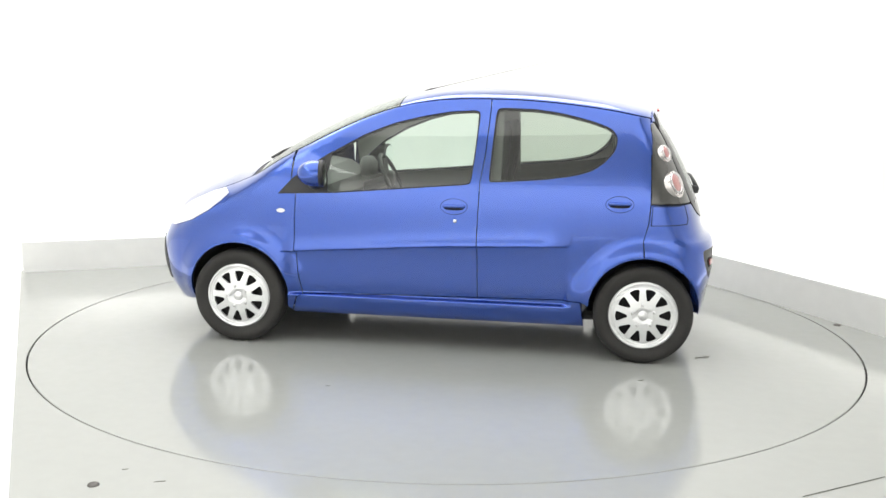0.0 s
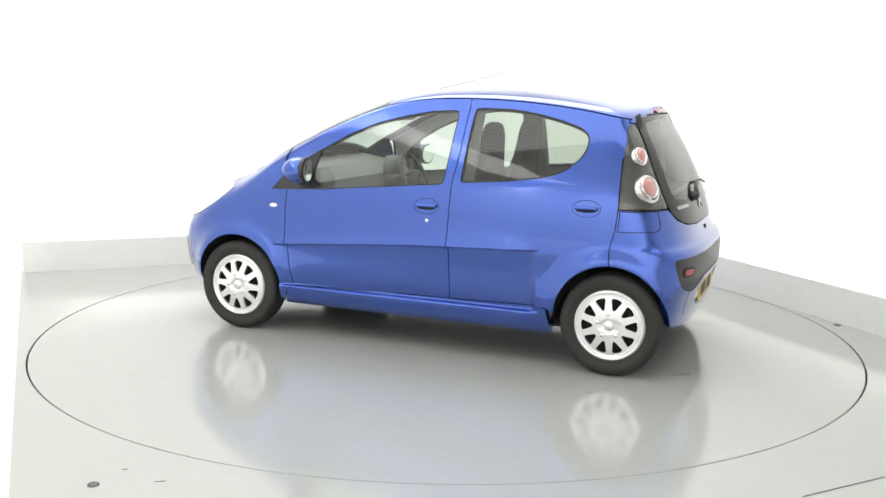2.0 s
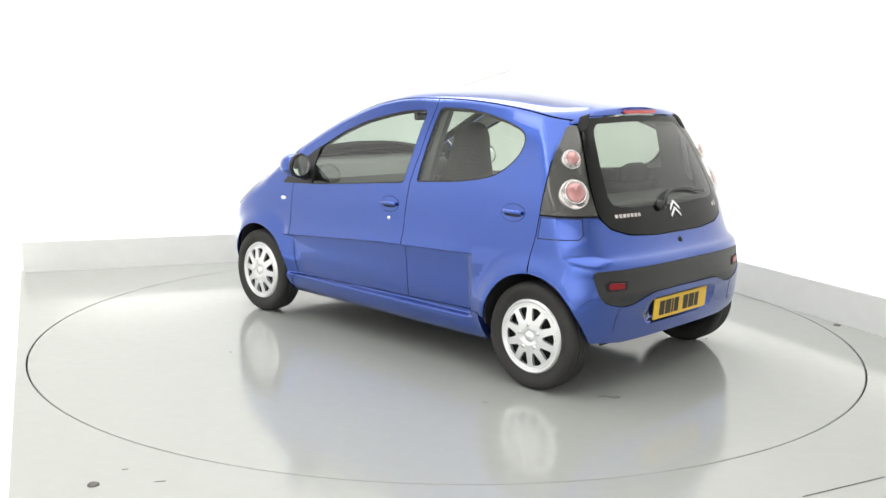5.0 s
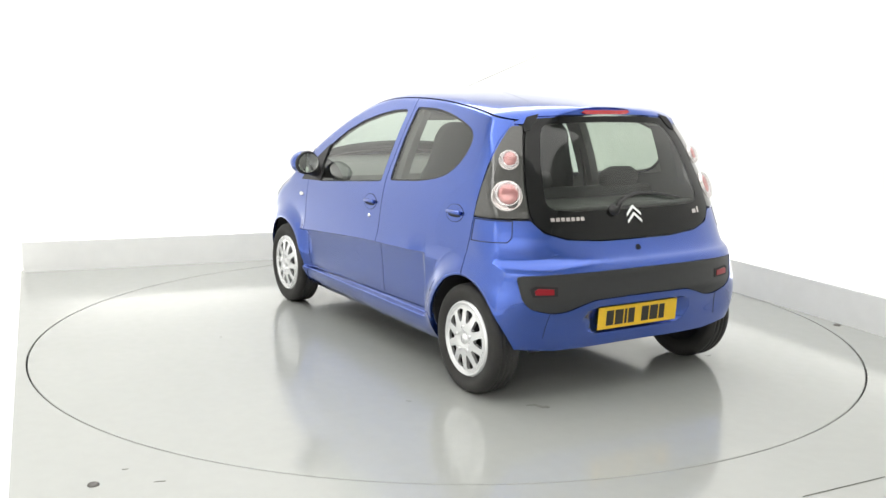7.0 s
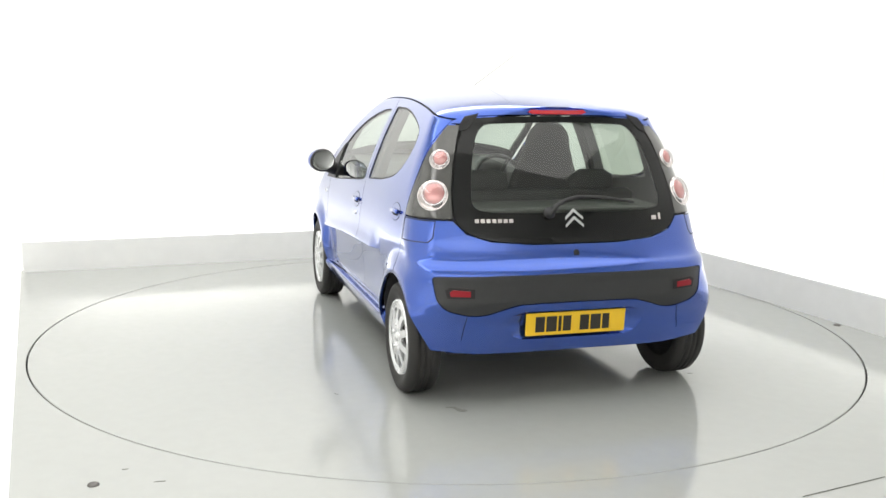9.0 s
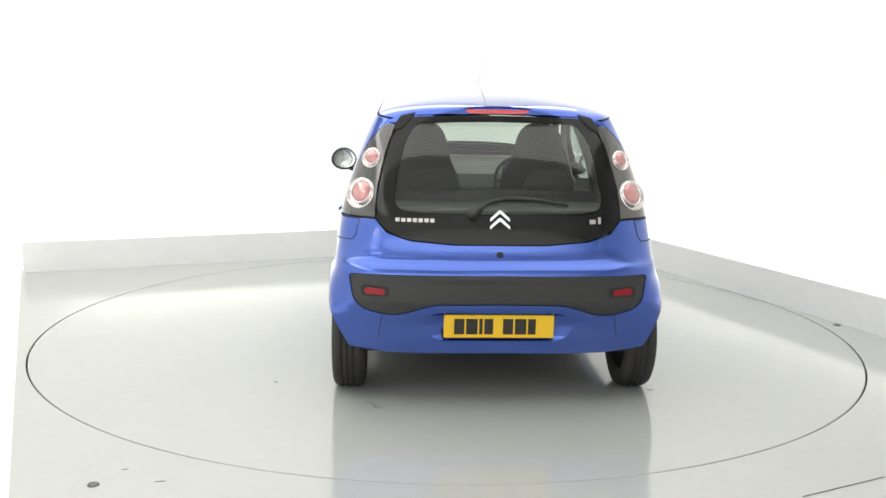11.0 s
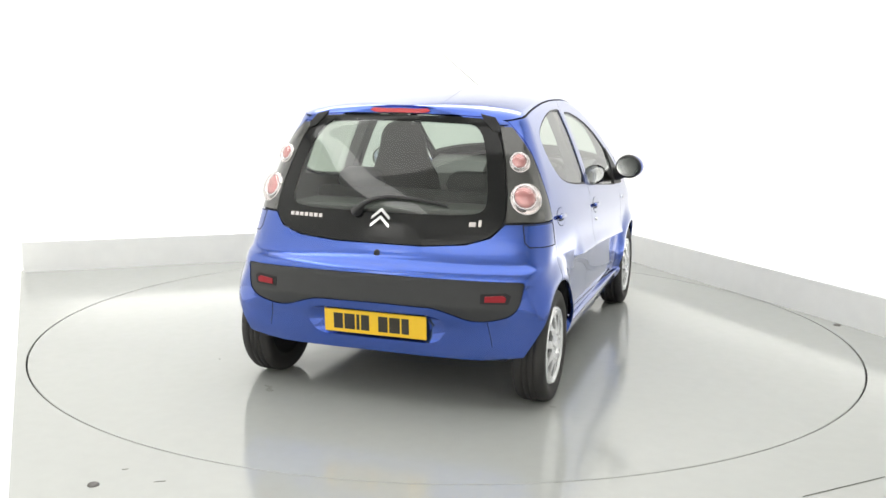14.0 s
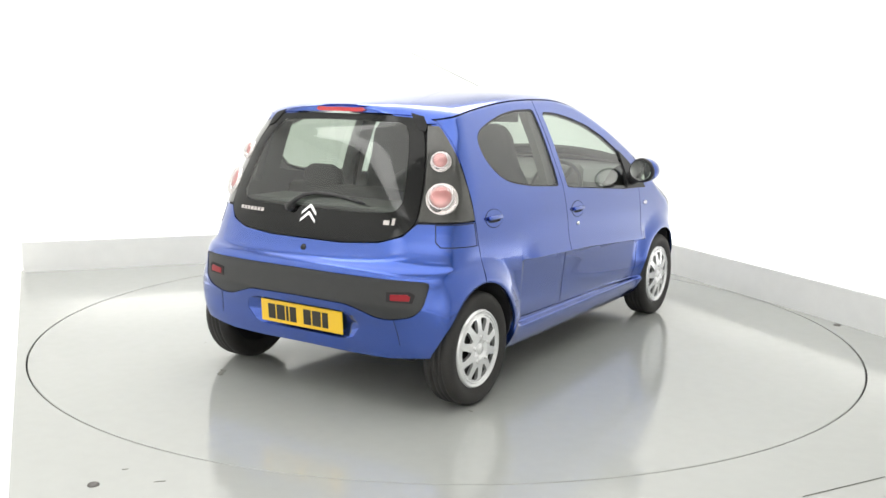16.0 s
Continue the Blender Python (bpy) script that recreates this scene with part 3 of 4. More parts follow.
def round_lens(light, u, z, r):
    """A round lamp on the tail: a pale reflector bowl, a red bulb lens set inwards and a domed clear cover."""
    here = np.array([u]), np.array([z])
    n = Vector(normals_of(rear_map, *here, (2.2, 0.025))[0])
    n = (n + Vector((-0.3, 0, 0))).normalized()
    spot = Matrix.Translation(Vector(rear_map(*here)[0]) + n * 0.002) @ n.to_track_quat("Z", "Y").to_matrix().to_4x4()
    up = spot.to_3x3().inverted() @ Vector((0, -0.5 if u > 0 else 0.5, 0.8))
    shift = Matrix.Translation(Vector((up.x, up.y, 0)) * r * 0.16)
    bowl = part("lens_bowl", lathe([(r * 1.02, -0.03), (r * 1.02, 0.006), (r * 0.97, 0.010), (r * 0.90, 0.006), (r * 0.72, 0.003), (0.0005, 0.002)], 36, "z"), PINK, light, "pale silvery lamp reflector", smooth=True)
    core = part("lens_core", lathe([(r * 0.66, 0.004), (r * 0.62, 0.013), (r * 0.40, 0.019), (0.0005, 0.021)], 30, "z"), ROSE, light, "rose red round lens", smooth=True)
    ring = part("lens_ring", lathe([(r * 0.80, 0.004), (r * 0.79, 0.012), (r * 0.74, 0.013), (r * 0.70, 0.004)], 36, "z"), CHROME, light, smooth=True)
    cover = part("lens_cover", lathe([(r * 0.98, 0.009), (r * 0.86, 0.018), (r * 0.55, 0.026), (0.0005, 0.030)], 36, "z"), LENS, light, "clear domed lens cover", smooth=True)
    cover.visible_shadow = False
    bowl.matrix_local, cover.matrix_local = spot, spot
    core.matrix_local, ring.matrix_local = spot @ shift, spot @ shift


def build_tail(car):
    kw = dict(mapping=rear_map, step=(2.2, 0.025), ratio=0.0145)
    low = [(0, 0.748), (yb(0.22, 0.748), 0.748), (yb(0.42, 0.763), 0.763), (yb(0.53, 0.796), 0.796), (yb(0.585, 0.855), 0.855)]
    edge = [(46.2, 1.0), (48.6, 1.18), (49.6, 1.29), (47, 1.322), (30, 1.33), (0, 1.334)]
    hatch = rounded(both(low + edge), 0.06, 0.0145)
    clear_half = [(0, 0.885), (30, 0.89), (37, 0.90), (39.5, 0.94), (42, 1.12), (43.5, 1.26), (41, 1.295), (20, 1.302), (0, 1.304)]
    clear = rounded(both(clear_half), 0.04, 0.0145)
    gate = panel("tailgate", hatch, material=FRIT, parent=car, holes=[clear], lift=0.002, depth=0.012, label="black all-glass tailgate with a clear upper pane", **kw)
    pane = panel("rear_window_pane", clear, material=HATCH, parent=gate, lift=0.001, gap=0.0, depth=0.002, label="tinted rear window glass", **kw)
    pane.visible_shadow = False
    # body colour below the glass, round to the wheel arches
    arch = arc(AXLE_R, HUB_Z + 0.01, 0.0, 88, 184, 16)
    half = [(0, 0.238), (yb(0.3, 0.236), 0.236), (yb(0.5, 0.238), 0.238)] + [(rb(x, z), z) for x, z in arch[::-1]] + [(rb(-1.205, 0.66), 0.66), (rb(-1.23, 0.76), 0.76), (rb(-1.237, 0.857), 0.857)] + low[::-1]
    half[-1] = (0, 0.748)
    insert = [(0, 0.482), (yb(0.30, 0.478), 0.478), (yb(0.38, 0.455), 0.455), (yb(0.45, 0.43), 0.43), (yb(0.53, 0.425), 0.425), (yb(0.645, 0.452), 0.452), (yb(0.69, 0.50), 0.50), (yb(0.708, 0.60), 0.60), (yb(0.695, 0.613), 0.613), (yb(0.4, 0.618), 0.618), (0, 0.620)]
    recess = [(0, 0.303), (yb(0.27, 0.303), 0.303), (yb(0.315, 0.318), 0.318), (yb(0.360, 0.375), 0.375), (yb(0.335, 0.425), 0.425), (yb(0.27, 0.443), 0.443), (0, 0.446)]
    ins, rec = rounded(both(insert), 0.03, 0.0145), rounded(both(recess), 0.012, 0.0145)
    bumper = panel("rear_bumper", both(half), material=PAINT, parent=car, holes=[ins, rec], depth=0.045, label="blue rear bumper and quarter panels", **kw)
    panel("bumper_trim", ins, material=TRIM, parent=car, lift=-0.004, depth=0.03, label="dark grey plastic bumper insert", **kw)
    deep = [(u * 0.80, 0.376 + (v - 0.376) * 0.86) for u, v in rec]
    panel("plate_recess", deep, material=PAINT, parent=bumper, lift=-0.022, depth=0.004, gap=-0.002, **kw)
    loops = []
    for outline, sunk in ((rec, 0.002), (deep, 0.022)):
        u, v = np.array([p[0] for p in outline]), np.array([p[1] for p in outline])
        pts = rear_map(u, v) - normals_of(rear_map, u, v, (2.2, 0.025)) * sunk
        loops.append([tuple(p) for p in pts] + [tuple(pts[0])])
    part("recess_side", sheet(loops), PAINT, bumper)
    for s in (1, -1):
        fog = [(s * yb(y, z), z) for y, z in ((0.538, 0.522), (0.627, 0.524), (0.632, 0.543), (0.616, 0.554), (0.538, 0.548))]
        panel("rear_fog_lamp", fog, material=WINE, parent=car, lift=0.002, depth=0.01, gap=0.0, label="small red reflector in the bumper", **kw)
        # flat black surround laid just over the trim
        hole = [(s * yb(y, z), z) for y, z in ((0.518, 0.514), (0.642, 0.515), (0.652, 0.553), (0.627, 0.566), (0.518, 0.558))]
        panel("reflector_surround", hole, material=INNER, parent=car, lift=-0.001, depth=0.006, gap=0.0, **kw)
        lamp_poly = [(s * u, z) for u, z in ((yb(0.585, 0.858), 0.860), (rb(-1.237, 0.86), 0.860), (rb(-1.236, 1.0), 1.0), (rb(-1.232, 1.15), 1.15), (rb(-1.226, 1.27), 1.27), (rb(-1.225, 1.29), 1.285), (50.9, 1.288), (50.2, 1.25), (49.0, 1.18), (46.6, 1.0))]
        # black sheet added behind the lamp so no light shows through its gaps
        backing = [(s * u, z) for u, z in ((41, 0.84), (rb(-1.225, 0.84), 0.84), (rb(-1.22, 1.10), 1.10), (rb(-1.22, 1.29), 1.29), (46, 1.30), (44, 1.1))]
        panel("gap_light_block", backing, material=INNER, parent=car, lift=-0.014, depth=0.004, gap=0.0, **kw)
        fill = [(s * u, z) for u, z in ((52, 1.283), (rb(-1.226, 1.27) - 1.2, 1.26), (rb(-1.232, 1.12) - 1.2, 1.12), (rb(-1.215, 1.12), 1.12), (rb(-1.21, 1.25), 1.25), (rb(-1.205, 1.30), 1.303), (54, 1.306))]
        panel("quarter_panel", fill, material=PAINT, parent=car, lift=-0.003, depth=0.006, gap=0.0, label="blue rear quarter corner", **kw)
        light = panel("tail_light", lamp_poly, material=SMOKE, parent=car, lift=0.001, depth=0.02, label="smoked tail light with two round lenses", **kw)

        for u, z, r in ((51.8, 0.962, 0.074), (53.2, 1.124, 0.049)):
            round_lens(light, s * u, z, r)
        cap = [(s * u, z) for u, z in ((45.0, 1.338), (50.2, 1.322), (50.9, 1.285), (49.8, 1.255), (47.5, 1.265), (46.0, 1.30))]
        panel("spoiler_cap", cap, material=INNER, parent=car, lift=0.007, depth=0.02, gap=0.0, label="black spoiler end cap", **kw)
        flap = [(rb(-1.245, 0.85), 0.852), (yb(0.66, 0.852), 0.852), (yb(0.675, 0.78), 0.775), (yb(0.70, 0.748), 0.752), (rb(-1.24, 0.745), 0.745)]
        flap_i = inset(flap, 0.004, 0.0145)
        panel("seam_and_shade_line", [(s * u, z) for u, z in flap], material=INNER, parent=bumper, holes=[[(s * u, z) for u, z in flap_i]], lift=0.0008, depth=0.002, gap=0.0, **kw)
        # thin dark line paints the shade along the bumper's fold; no gap there
        fold_shade = [(yb(0.548, 0.43), 0.428), (yb(0.5505, 0.43), 0.428), (yb(0.563, 0.36), 0.36), (yb(0.570, 0.31), 0.31), (yb(0.568, 0.31), 0.31), (yb(0.560, 0.36), 0.36)]
        panel("seam_and_shade_line", [(s * u, z) for u, z in fold_shade], material=INNER, parent=bumper, lift=0.0008, depth=0.002, gap=0.0, **kw)
    # edge of the roof over the glass, with the high brake light
    lip = both([(0, 1.336), (30, 1.333), (46, 1.325), (50, 1.288), (54.5, 1.290), (54.5, 1.304), (52, 1.316), (49.5, 1.330), (45, 1.350), (30, 1.360), (0, 1.367)])
    panel("roof_spoiler", lip, material=PAINT, parent=car, lift=0.005, depth=0.03, label="blue roof edge over the rear window", **kw)
    bl = both([(0, 1.338), (17, 1.338), (20, 1.348), (18, 1.357), (0, 1.361)])
    panel("brake_light", bl, material=RED, parent=car, lift=0.016, depth=0.01, gap=0.0, label="red high-level brake light", **kw)
    # number plate with characters as bars
    plate = part("number_plate", rounded_box(0.008, 0.52, 0.111, 0.003, 1), PLATE, car, "yellow rear number plate with dark bars")
    plate.location = (-1.600, 0, 0.375)
    plate.rotation_euler.y = radians(-4)
    y = 0.215
    for wide in (0.056, 0.062, 0.024, 0.05, None, 0.056, 0.062, 0.045):
        if wide is None:
            y -= 0.038
            continue
        b = part("plate_bar", rounded_box(0.002, wide - 0.008, 0.075, 0.0008, 1), INK, plate)
        b.location = (-0.0046, y - wide / 2, 0)
        y -= wide
    # silver lettering as plain bars, and a badge of two chevrons
    for y0, y1, z0, z1 in (*((0.489 - k * 0.027, 0.489 - k * 0.027 - 0.020, 0.846, 0.863) for k in range(7)), (-0.428, -0.458, 0.842, 0.862), (-0.470, -0.484, 0.842, 0.872)):
        poly = [(yb(y0, z0), z0), (yb(y1, z0), z0), (yb(y1, z1), z1), (yb(y0, z1), z1)]
        panel("badge_bar", poly, material=RING, parent=gate, lift=0.004, depth=0.003, gap=0.0, label="silver lettering bar", **kw)
    for dz in (0.0, -0.034):
        pts = [(0.047, 0.866 + dz), (0.004, 0.903 + dz), (-0.004, 0.903 + dz), (-0.047, 0.866 + dz), (-0.047, 0.852 + dz), (0.0, 0.889 + dz), (0.047, 0.852 + dz)]
        panel("badge", [(math.degrees(math.atan2(y, 0.69)), z) for y, z in pts], material=CHROME, parent=gate, lift=0.008, depth=0.008, gap=0.0, label="silver double chevron badge", **kw)
    bm = lathe([(0.0005, 0.006), (0.014, 0.005), (0.018, -0.004)], 18)
    k = part("tailgate_lock", bm, INNER, car, "round black tailgate lock", smooth=True)
    k.location, k.rotation_euler.z = (float(rear_x(0.703)) + 0.001, 0, 0.703), radians(90)
    # rear wiper
    pts = [(y, z) for y, z in WIPER]
    arm = [Vector((float(rear_map(np.array([yb(y, z) if abs(y) > 0.01 else 0.0]), np.array([z]))[0][0]) - 0.025, y, z)) for y, z in pts]
    w = part("rear_wiper", tube(arm, [0.016, 0.013, 0.010, 0.009, 0.008, 0.006]), BLACK, car, "black rear wiper arm", smooth=True)
    bm = lathe([(0.0005, -0.03), (0.022, -0.026), (0.027, 0.01)], 20)
    k = part("wiper_pivot", bm, BLACK, w, smooth=True)
    k.location, k.rotation_euler.z = (arm[0].x + 0.02, arm[0].y, arm[0].z), radians(-90)


WIPER = [(0.125, 0.888), (0.087, 0.924), (0.045, 0.946), (-0.029, 0.961), (-0.158, 0.957), (-0.324, 0.930)]


def wheel_cover():
    """Ten-spoke cover: an outline disc with ten tapered openings, domed towards the hub."""
    def ring(r, n=60):
        return [(r * math.cos(2 * math.pi * i / n), r * math.sin(2 * math.pi * i / n)) for i in range(n)]
    loops = [ring(0.2)]
    for k in range(10):
        a = 2 * math.pi * k / 10
        hole = []
        for r, da in ((0.094, -0.085), (0.090, 0.0), (0.094, 0.085), (0.146, 0.195), (0.156, 0.170), (0.159, 0.0), (0.156, -0.170), (0.146, -0.195)):
            hole.append((r * math.cos(a + da), r * math.sin(a + da)))
        loops.append(hole)
    bm = bmesh.new()
    flat = [Vector((*p, 0)) for lp in loops for p in lp]
    vs = [bm.verts.new(p) for p in flat]
    for t in tessellate_polygon([[Vector((*p, 0)) for p in lp] for lp in loops]):
        try:
            bm.faces.new([vs[i] for i in t])
        except ValueError:
            pass
    for k in range(-6, 7):
        for no in (Vector((1, 0, 0)), Vector((0, 1, 0))):
            bmesh.ops.bisect_plane(bm, geom=list(bm.verts) + list(bm.edges) + list(bm.faces), dist=1e-6, plane_co=no * (k * 0.031 + 0.004), plane_no=no)
    bm.normal_update()
    for f in bm.faces:
        if f.normal.z < 0:
            f.normal_flip()
    ext = bmesh.ops.extrude_face_region(bm, geom=list(bm.faces), use_keep_orig=True)
    moved = {v for v in ext["geom"] if isinstance(v, bmesh.types.BMVert)}
    for v in bm.verts:
        r = v.co.xy.length
        h = 0.022 * (1 - (r / 0.2) ** 2) - 0.010 * sstep((0.05 - r) / 0.02) + 0.006 * float(sstep((r - 0.172) / 0.012) * sstep((0.2 - r) / 0.006 + 0.4))
        v.co = Vector((v.co.x, h + (0 if v in moved else -0.016), v.co.y))
    bmesh.ops.recalc_face_normals(bm, faces=bm.faces)
    return bm


def build_wheel(car, x, y, turn):
    w = new("wheel", None)
    w.parent = car
    tagged(w, "black tyre with a silver ten-spoke wheel cover")
    w.location, w.rotation_euler = (x, y, HUB_Z + 0.003), (0, turn, 0 if y > 0 else math.pi)
    prof = [(0.185, 0.058), (0.205, 0.070), (0.225, 0.079), (0.245, 0.080), (0.262, 0.073), (0.2715, 0.060), (0.2745, 0.045), (0.2745, 0.032), (0.268, 0.030), (0.268, 0.024), (0.275, 0.022), (0.275, 0.004), (0.268, 0.003), (0.268, -0.003), (0.275, -0.004),
            (0.275, -0.022), (0.268, -0.024), (0.268, -0.030), (0.2745, -0.032), (0.2745, -0.045), (0.2715, -0.060), (0.262, -0.073), (0.24, -0.080), (0.205, -0.070), (0.185, -0.058)]
    part("tyre", lathe(prof, 64), RUBBER, w, smooth=True)
    part("rim", lathe([(0.195, 0.062), (0.185, 0.030), (0.06, 0.018), (0.0005, 0.018)], 48), INNER, w, smooth=True)
    part("rim_back", lathe([(0.19, -0.06), (0.18, -0.02), (0.0005, -0.02)], 32), INNER, w, smooth=True)
    cover = part("wheel_cover", wheel_cover(), SILVER, w, "silver ten-spoke plastic wheel cover")
    cover.location.y, cover.scale = 0.062, (0.955, 1, 0.955)
    for i in range(5):
        a = 2 * math.pi * i / 5 + 0.3
        b = part("wheel_bolt", lathe([(0.0005, 0.006), (0.009, 0.005), (0.010, -0.01)], 12), SILVER, w, smooth=True)
        b.location = (0.062 * math.cos(a), 0.082, 0.062 * math.sin(a))
    part("cover_rim", lathe([(0.159, 0.064), (0.1625, 0.072), (0.166, 0.073), (0.169, 0.067), (0.173, 0.067), (0.1775, 0.076), (0.185, 0.075), (0.190, 0.064)], 60), SILVER, w, smooth=True)
    part("hub_cap", lathe([(0.0005, 0.084), (0.022, 0.082), (0.028, 0.074)], 24), SILVER, w, smooth=True)
    return w


def build_mirror(car, s):
    """Door mirror: a domed shell on a short foot, with its glass facing back."""
    bm = bmesh.new()
    bmesh.ops.create_uvsphere(bm, u_segments=28, v_segments=16, radius=1)
    for v in bm.verts:
        x, y, z = v.co
        v.co = Vector((max(x, -0.35) * 0.10, y * 0.084 * (1 - 0.08 * z), z * 0.072))
    shell = part("door_mirror", bm, PAINT, car, "blue door mirror with a black rim", smooth=True)
    shell.location, shell.rotation_euler = (0.625, s * 0.862, 0.985), (0, 0, s * radians(10))
    bm = bmesh.new()
    bmesh.ops.create_uvsphere(bm, u_segments=28, v_segments=12, radius=1)
    for v in bm.verts:
        x, y, z = v.co
        v.co = Vector((-0.040 + min(max(x, -0.25), 0.6) * 0.045, y * 0.087 * (1 - 0.08 * z), z * 0.075))
    part("mirror_rim", bm, BLACK, shell, "black plastic mirror rim", smooth=True)
    bm = lathe([(0.0005, 0.0), (0.9, 0.0), (1.0, 0.04)], 28)
    g = part("mirror_glass", bm, MIRROR, shell, "silvered mirror glass", smooth=True)
    g.location, g.rotation_euler, g.scale = (-0.054, 0, 0), (0, 0, radians(90)), (0.074, 0.05, 0.062)
    foot = part("mirror_foot", tube([(0.66, s * 0.73, 0.925), (0.65, s * 0.785, 0.93), (0.635, s * 0.83, 0.945), (0.625, s * 0.85, 0.965)], [0.05, 0.04, 0.034, 0.03], 12), BLACK, car, "black mirror foot", smooth=True)


def loft(sections):
    """Joins closed rings of equal length, capped at both ends."""
    bm = bmesh.new()
    rings = [[bm.verts.new(p) for p in sec] for sec in sections]
    n = len(rings[0])
    for a, b in zip(rings, rings[1:]):
        for j in range(n):
            bm.faces.new((a[j], a[(j + 1) % n], b[(j + 1) % n], b[j]))
    bm.faces.new(rings[0][::-1])
    bm.faces.new(rings[-1])
    bmesh.ops.recalc_face_normals(bm, faces=bm.faces)
    return bm


def pad(cx, y, z, thick, wide, n=16, power=3.0):
    """A rounded cross-section lying flat at height z."""
    out = []
    for i in range(n):
        a = 2 * math.pi * i / n
        c, s = math.cos(a), math.sin(a)
        out.append((cx + thick / 2 * math.copysign(abs(c) ** (2 / power), c), y + wide / 2 * math.copysign(abs(s) ** (2 / power), s), z))
    return out


def build_interior(car):
    for y in (0.34, -0.34):
        seat = part("front_seat", loft([pad(-0.24 + 0.0, y, 0.42, 0.14, 0.44), pad(-0.27, y, 0.60, 0.15, 0.48), pad(-0.31, y, 0.80, 0.14, 0.48), pad(-0.345, y, 0.96, 0.12, 0.42), pad(-0.365, y, 1.04, 0.11, 0.34), pad(-0.375, y, 1.12, 0.10, 0.29), pad(-0.383, y, 1.19, 0.095, 0.262), pad(-0.386, y, 1.225, 0.088, 0.225), pad(-0.388, y, 1.255, 0.075, 0.165), pad(-0.388, y, 1.27, 0.04, 0.09)]), FABRIC, car, "dark fabric front seat with a built-in headrest", smooth=True)
        cushion = part("seat_cushion", rounded_box(0.52, 0.48, 0.16, 0.05, 3), FABRIC, seat, smooth=True)
        cushion.location = (0.02, y, 0.42)
        base = part("seat_base", rounded_box(0.40, 0.40, 0.16, 0.02, 1), INNER, seat)
        base.location = (0.0, y, 0.27)
    bench = part("rear_seat", loft([pad(-0.92, 0, 0.40, 0.16, 1.22), pad(-0.97, 0, 0.60, 0.15, 1.22), pad(-1.03, 0, 0.82, 0.13, 1.18), pad(-1.06, 0, 0.93, 0.11, 1.12), pad(-1.07, 0, 0.955, 0.05, 1.04)]), FABRIC, car, "dark fabric rear bench seat", smooth=True)
    c = part("seat_cushion", rounded_box(0.50, 1.2, 0.15, 0.05, 3), FABRIC, bench, smooth=True)
    c.location = (-0.72, 0, 0.42)
    for y in (0.30, -0.30):
        part("headrest", loft([pad(-1.065, y, 0.95, 0.06, 0.24), pad(-1.07, y, 0.985, 0.08, 0.27), pad(-1.075, y, 1.03, 0.075, 0.23), pad(-1.078, y, 1.055, 0.03, 0.14)]), FABRIC, bench, smooth=True)
    part("dashboard", loft([[(x, y, z) for x, z in ((1.10, 0.55), (1.10, 0.95), (0.98, 0.995), (0.78, 0.96), (0.66, 0.885), (0.63, 0.80), (0.68, 0.62), (0.75, 0.55))] for y in (0.57, 0.45, 0.1, -0.2, -0.45, -0.57)]), DASH, car, "grey plastic dashboard")
    pod = part("instrument_pod", loft([pad(0.60, -0.34, 0.88, 0.10, 0.22), pad(0.60, -0.34, 0.96, 0.10, 0.22), pad(0.61, -0.34, 1.0, 0.06, 0.16)]), DASH, car, "round instrument pod on the dashboard", smooth=True)
    # right-hand drive steering wheel
    ring = [Vector((0.17 * math.cos(a) * 0.45, 0.17 * math.sin(a), 0.17 * math.cos(a) * 0.9)) for a in [2 * math.pi * i / 28 for i in range(29)]]
    sw = part("steering_wheel", tube(ring, 0.014, 8), BLACK, car, "black three-spoke steering wheel", smooth=True)
    sw.location = (0.44, -0.34, 0.86)
    for a in (90, 210, 330):
        v = Vector((0.165 * math.cos(radians(a)) * 0.45, 0.165 * math.sin(radians(a)), 0.165 * math.cos(radians(a)) * 0.9))
        part("steering_spoke", tube([(0.03, 0, -0.01), v], 0.014, 6), BLACK, sw)
    part("steering_column", tube([(0.02, 0, -0.01), (0.22, 0, -0.08)], 0.04, 10), BLACK, sw)
    hub = part("steering_hub", rounded_box(0.05, 0.12, 0.10, 0.02, 2), BLACK, sw, smooth=True)
    hub.location = (0.01, 0, -0.005)
    shelf = part("parcel_shelf", rounded_box(0.30, 1.10, 0.03, 0.01, 1), DASH, car, "grey parcel shelf behind the rear seat")
    shelf.location = (-1.25, 0, 0.885)
    mir = part("interior_mirror", rounded_box(0.03, 0.22, 0.06, 0.012, 2), BLACK, car, "black interior mirror", smooth=True)
    mir.location = (0.34, 0, 1.285)
    part("mirror_stalk", tube([(0.35, 0, 1.29), (0.40, 0, 1.315)], 0.008, 6), BLACK, mir).location = (-0.34, 0, -1.285)
    for s in (1, -1):
        # centre pillars with their belts, and the rear pillars' trim
        part("pillar_trim", loft([[(-0.29 + dx, s * (float(half_width(-0.3, z)) - 0.03 - dy), z) for dx, dy in ((0.03, 0), (-0.12, 0), (-0.11, 0.05), (0.02, 0.05))] for z in (0.90, 1.05, 1.2, 1.36)]), DASH, car, "grey centre pillar trim")
        part("pillar_trim", loft([[(-1.10 + dx, s * (float(half_width(-1.10 + dx, z)) - 0.035 - dy), z) for dx, dy in ((0.06 + (z - 1.1) * 0.1, 0), (-0.08, 0.0), (-0.08, 0.05), (0.05, 0.05))] for z in (0.95, 1.05, 1.15, 1.22, 1.27)]), DASH, car, "grey rear pillar trim")
        belt = part("seat_belt", tube([(-0.335, s * 0.60, 1.22), (-0.34, s * 0.66, 0.95), (-0.33, s * 0.70, 0.70)], 0.012, 6), BLACK, car, "black seat belt on the centre pillar")
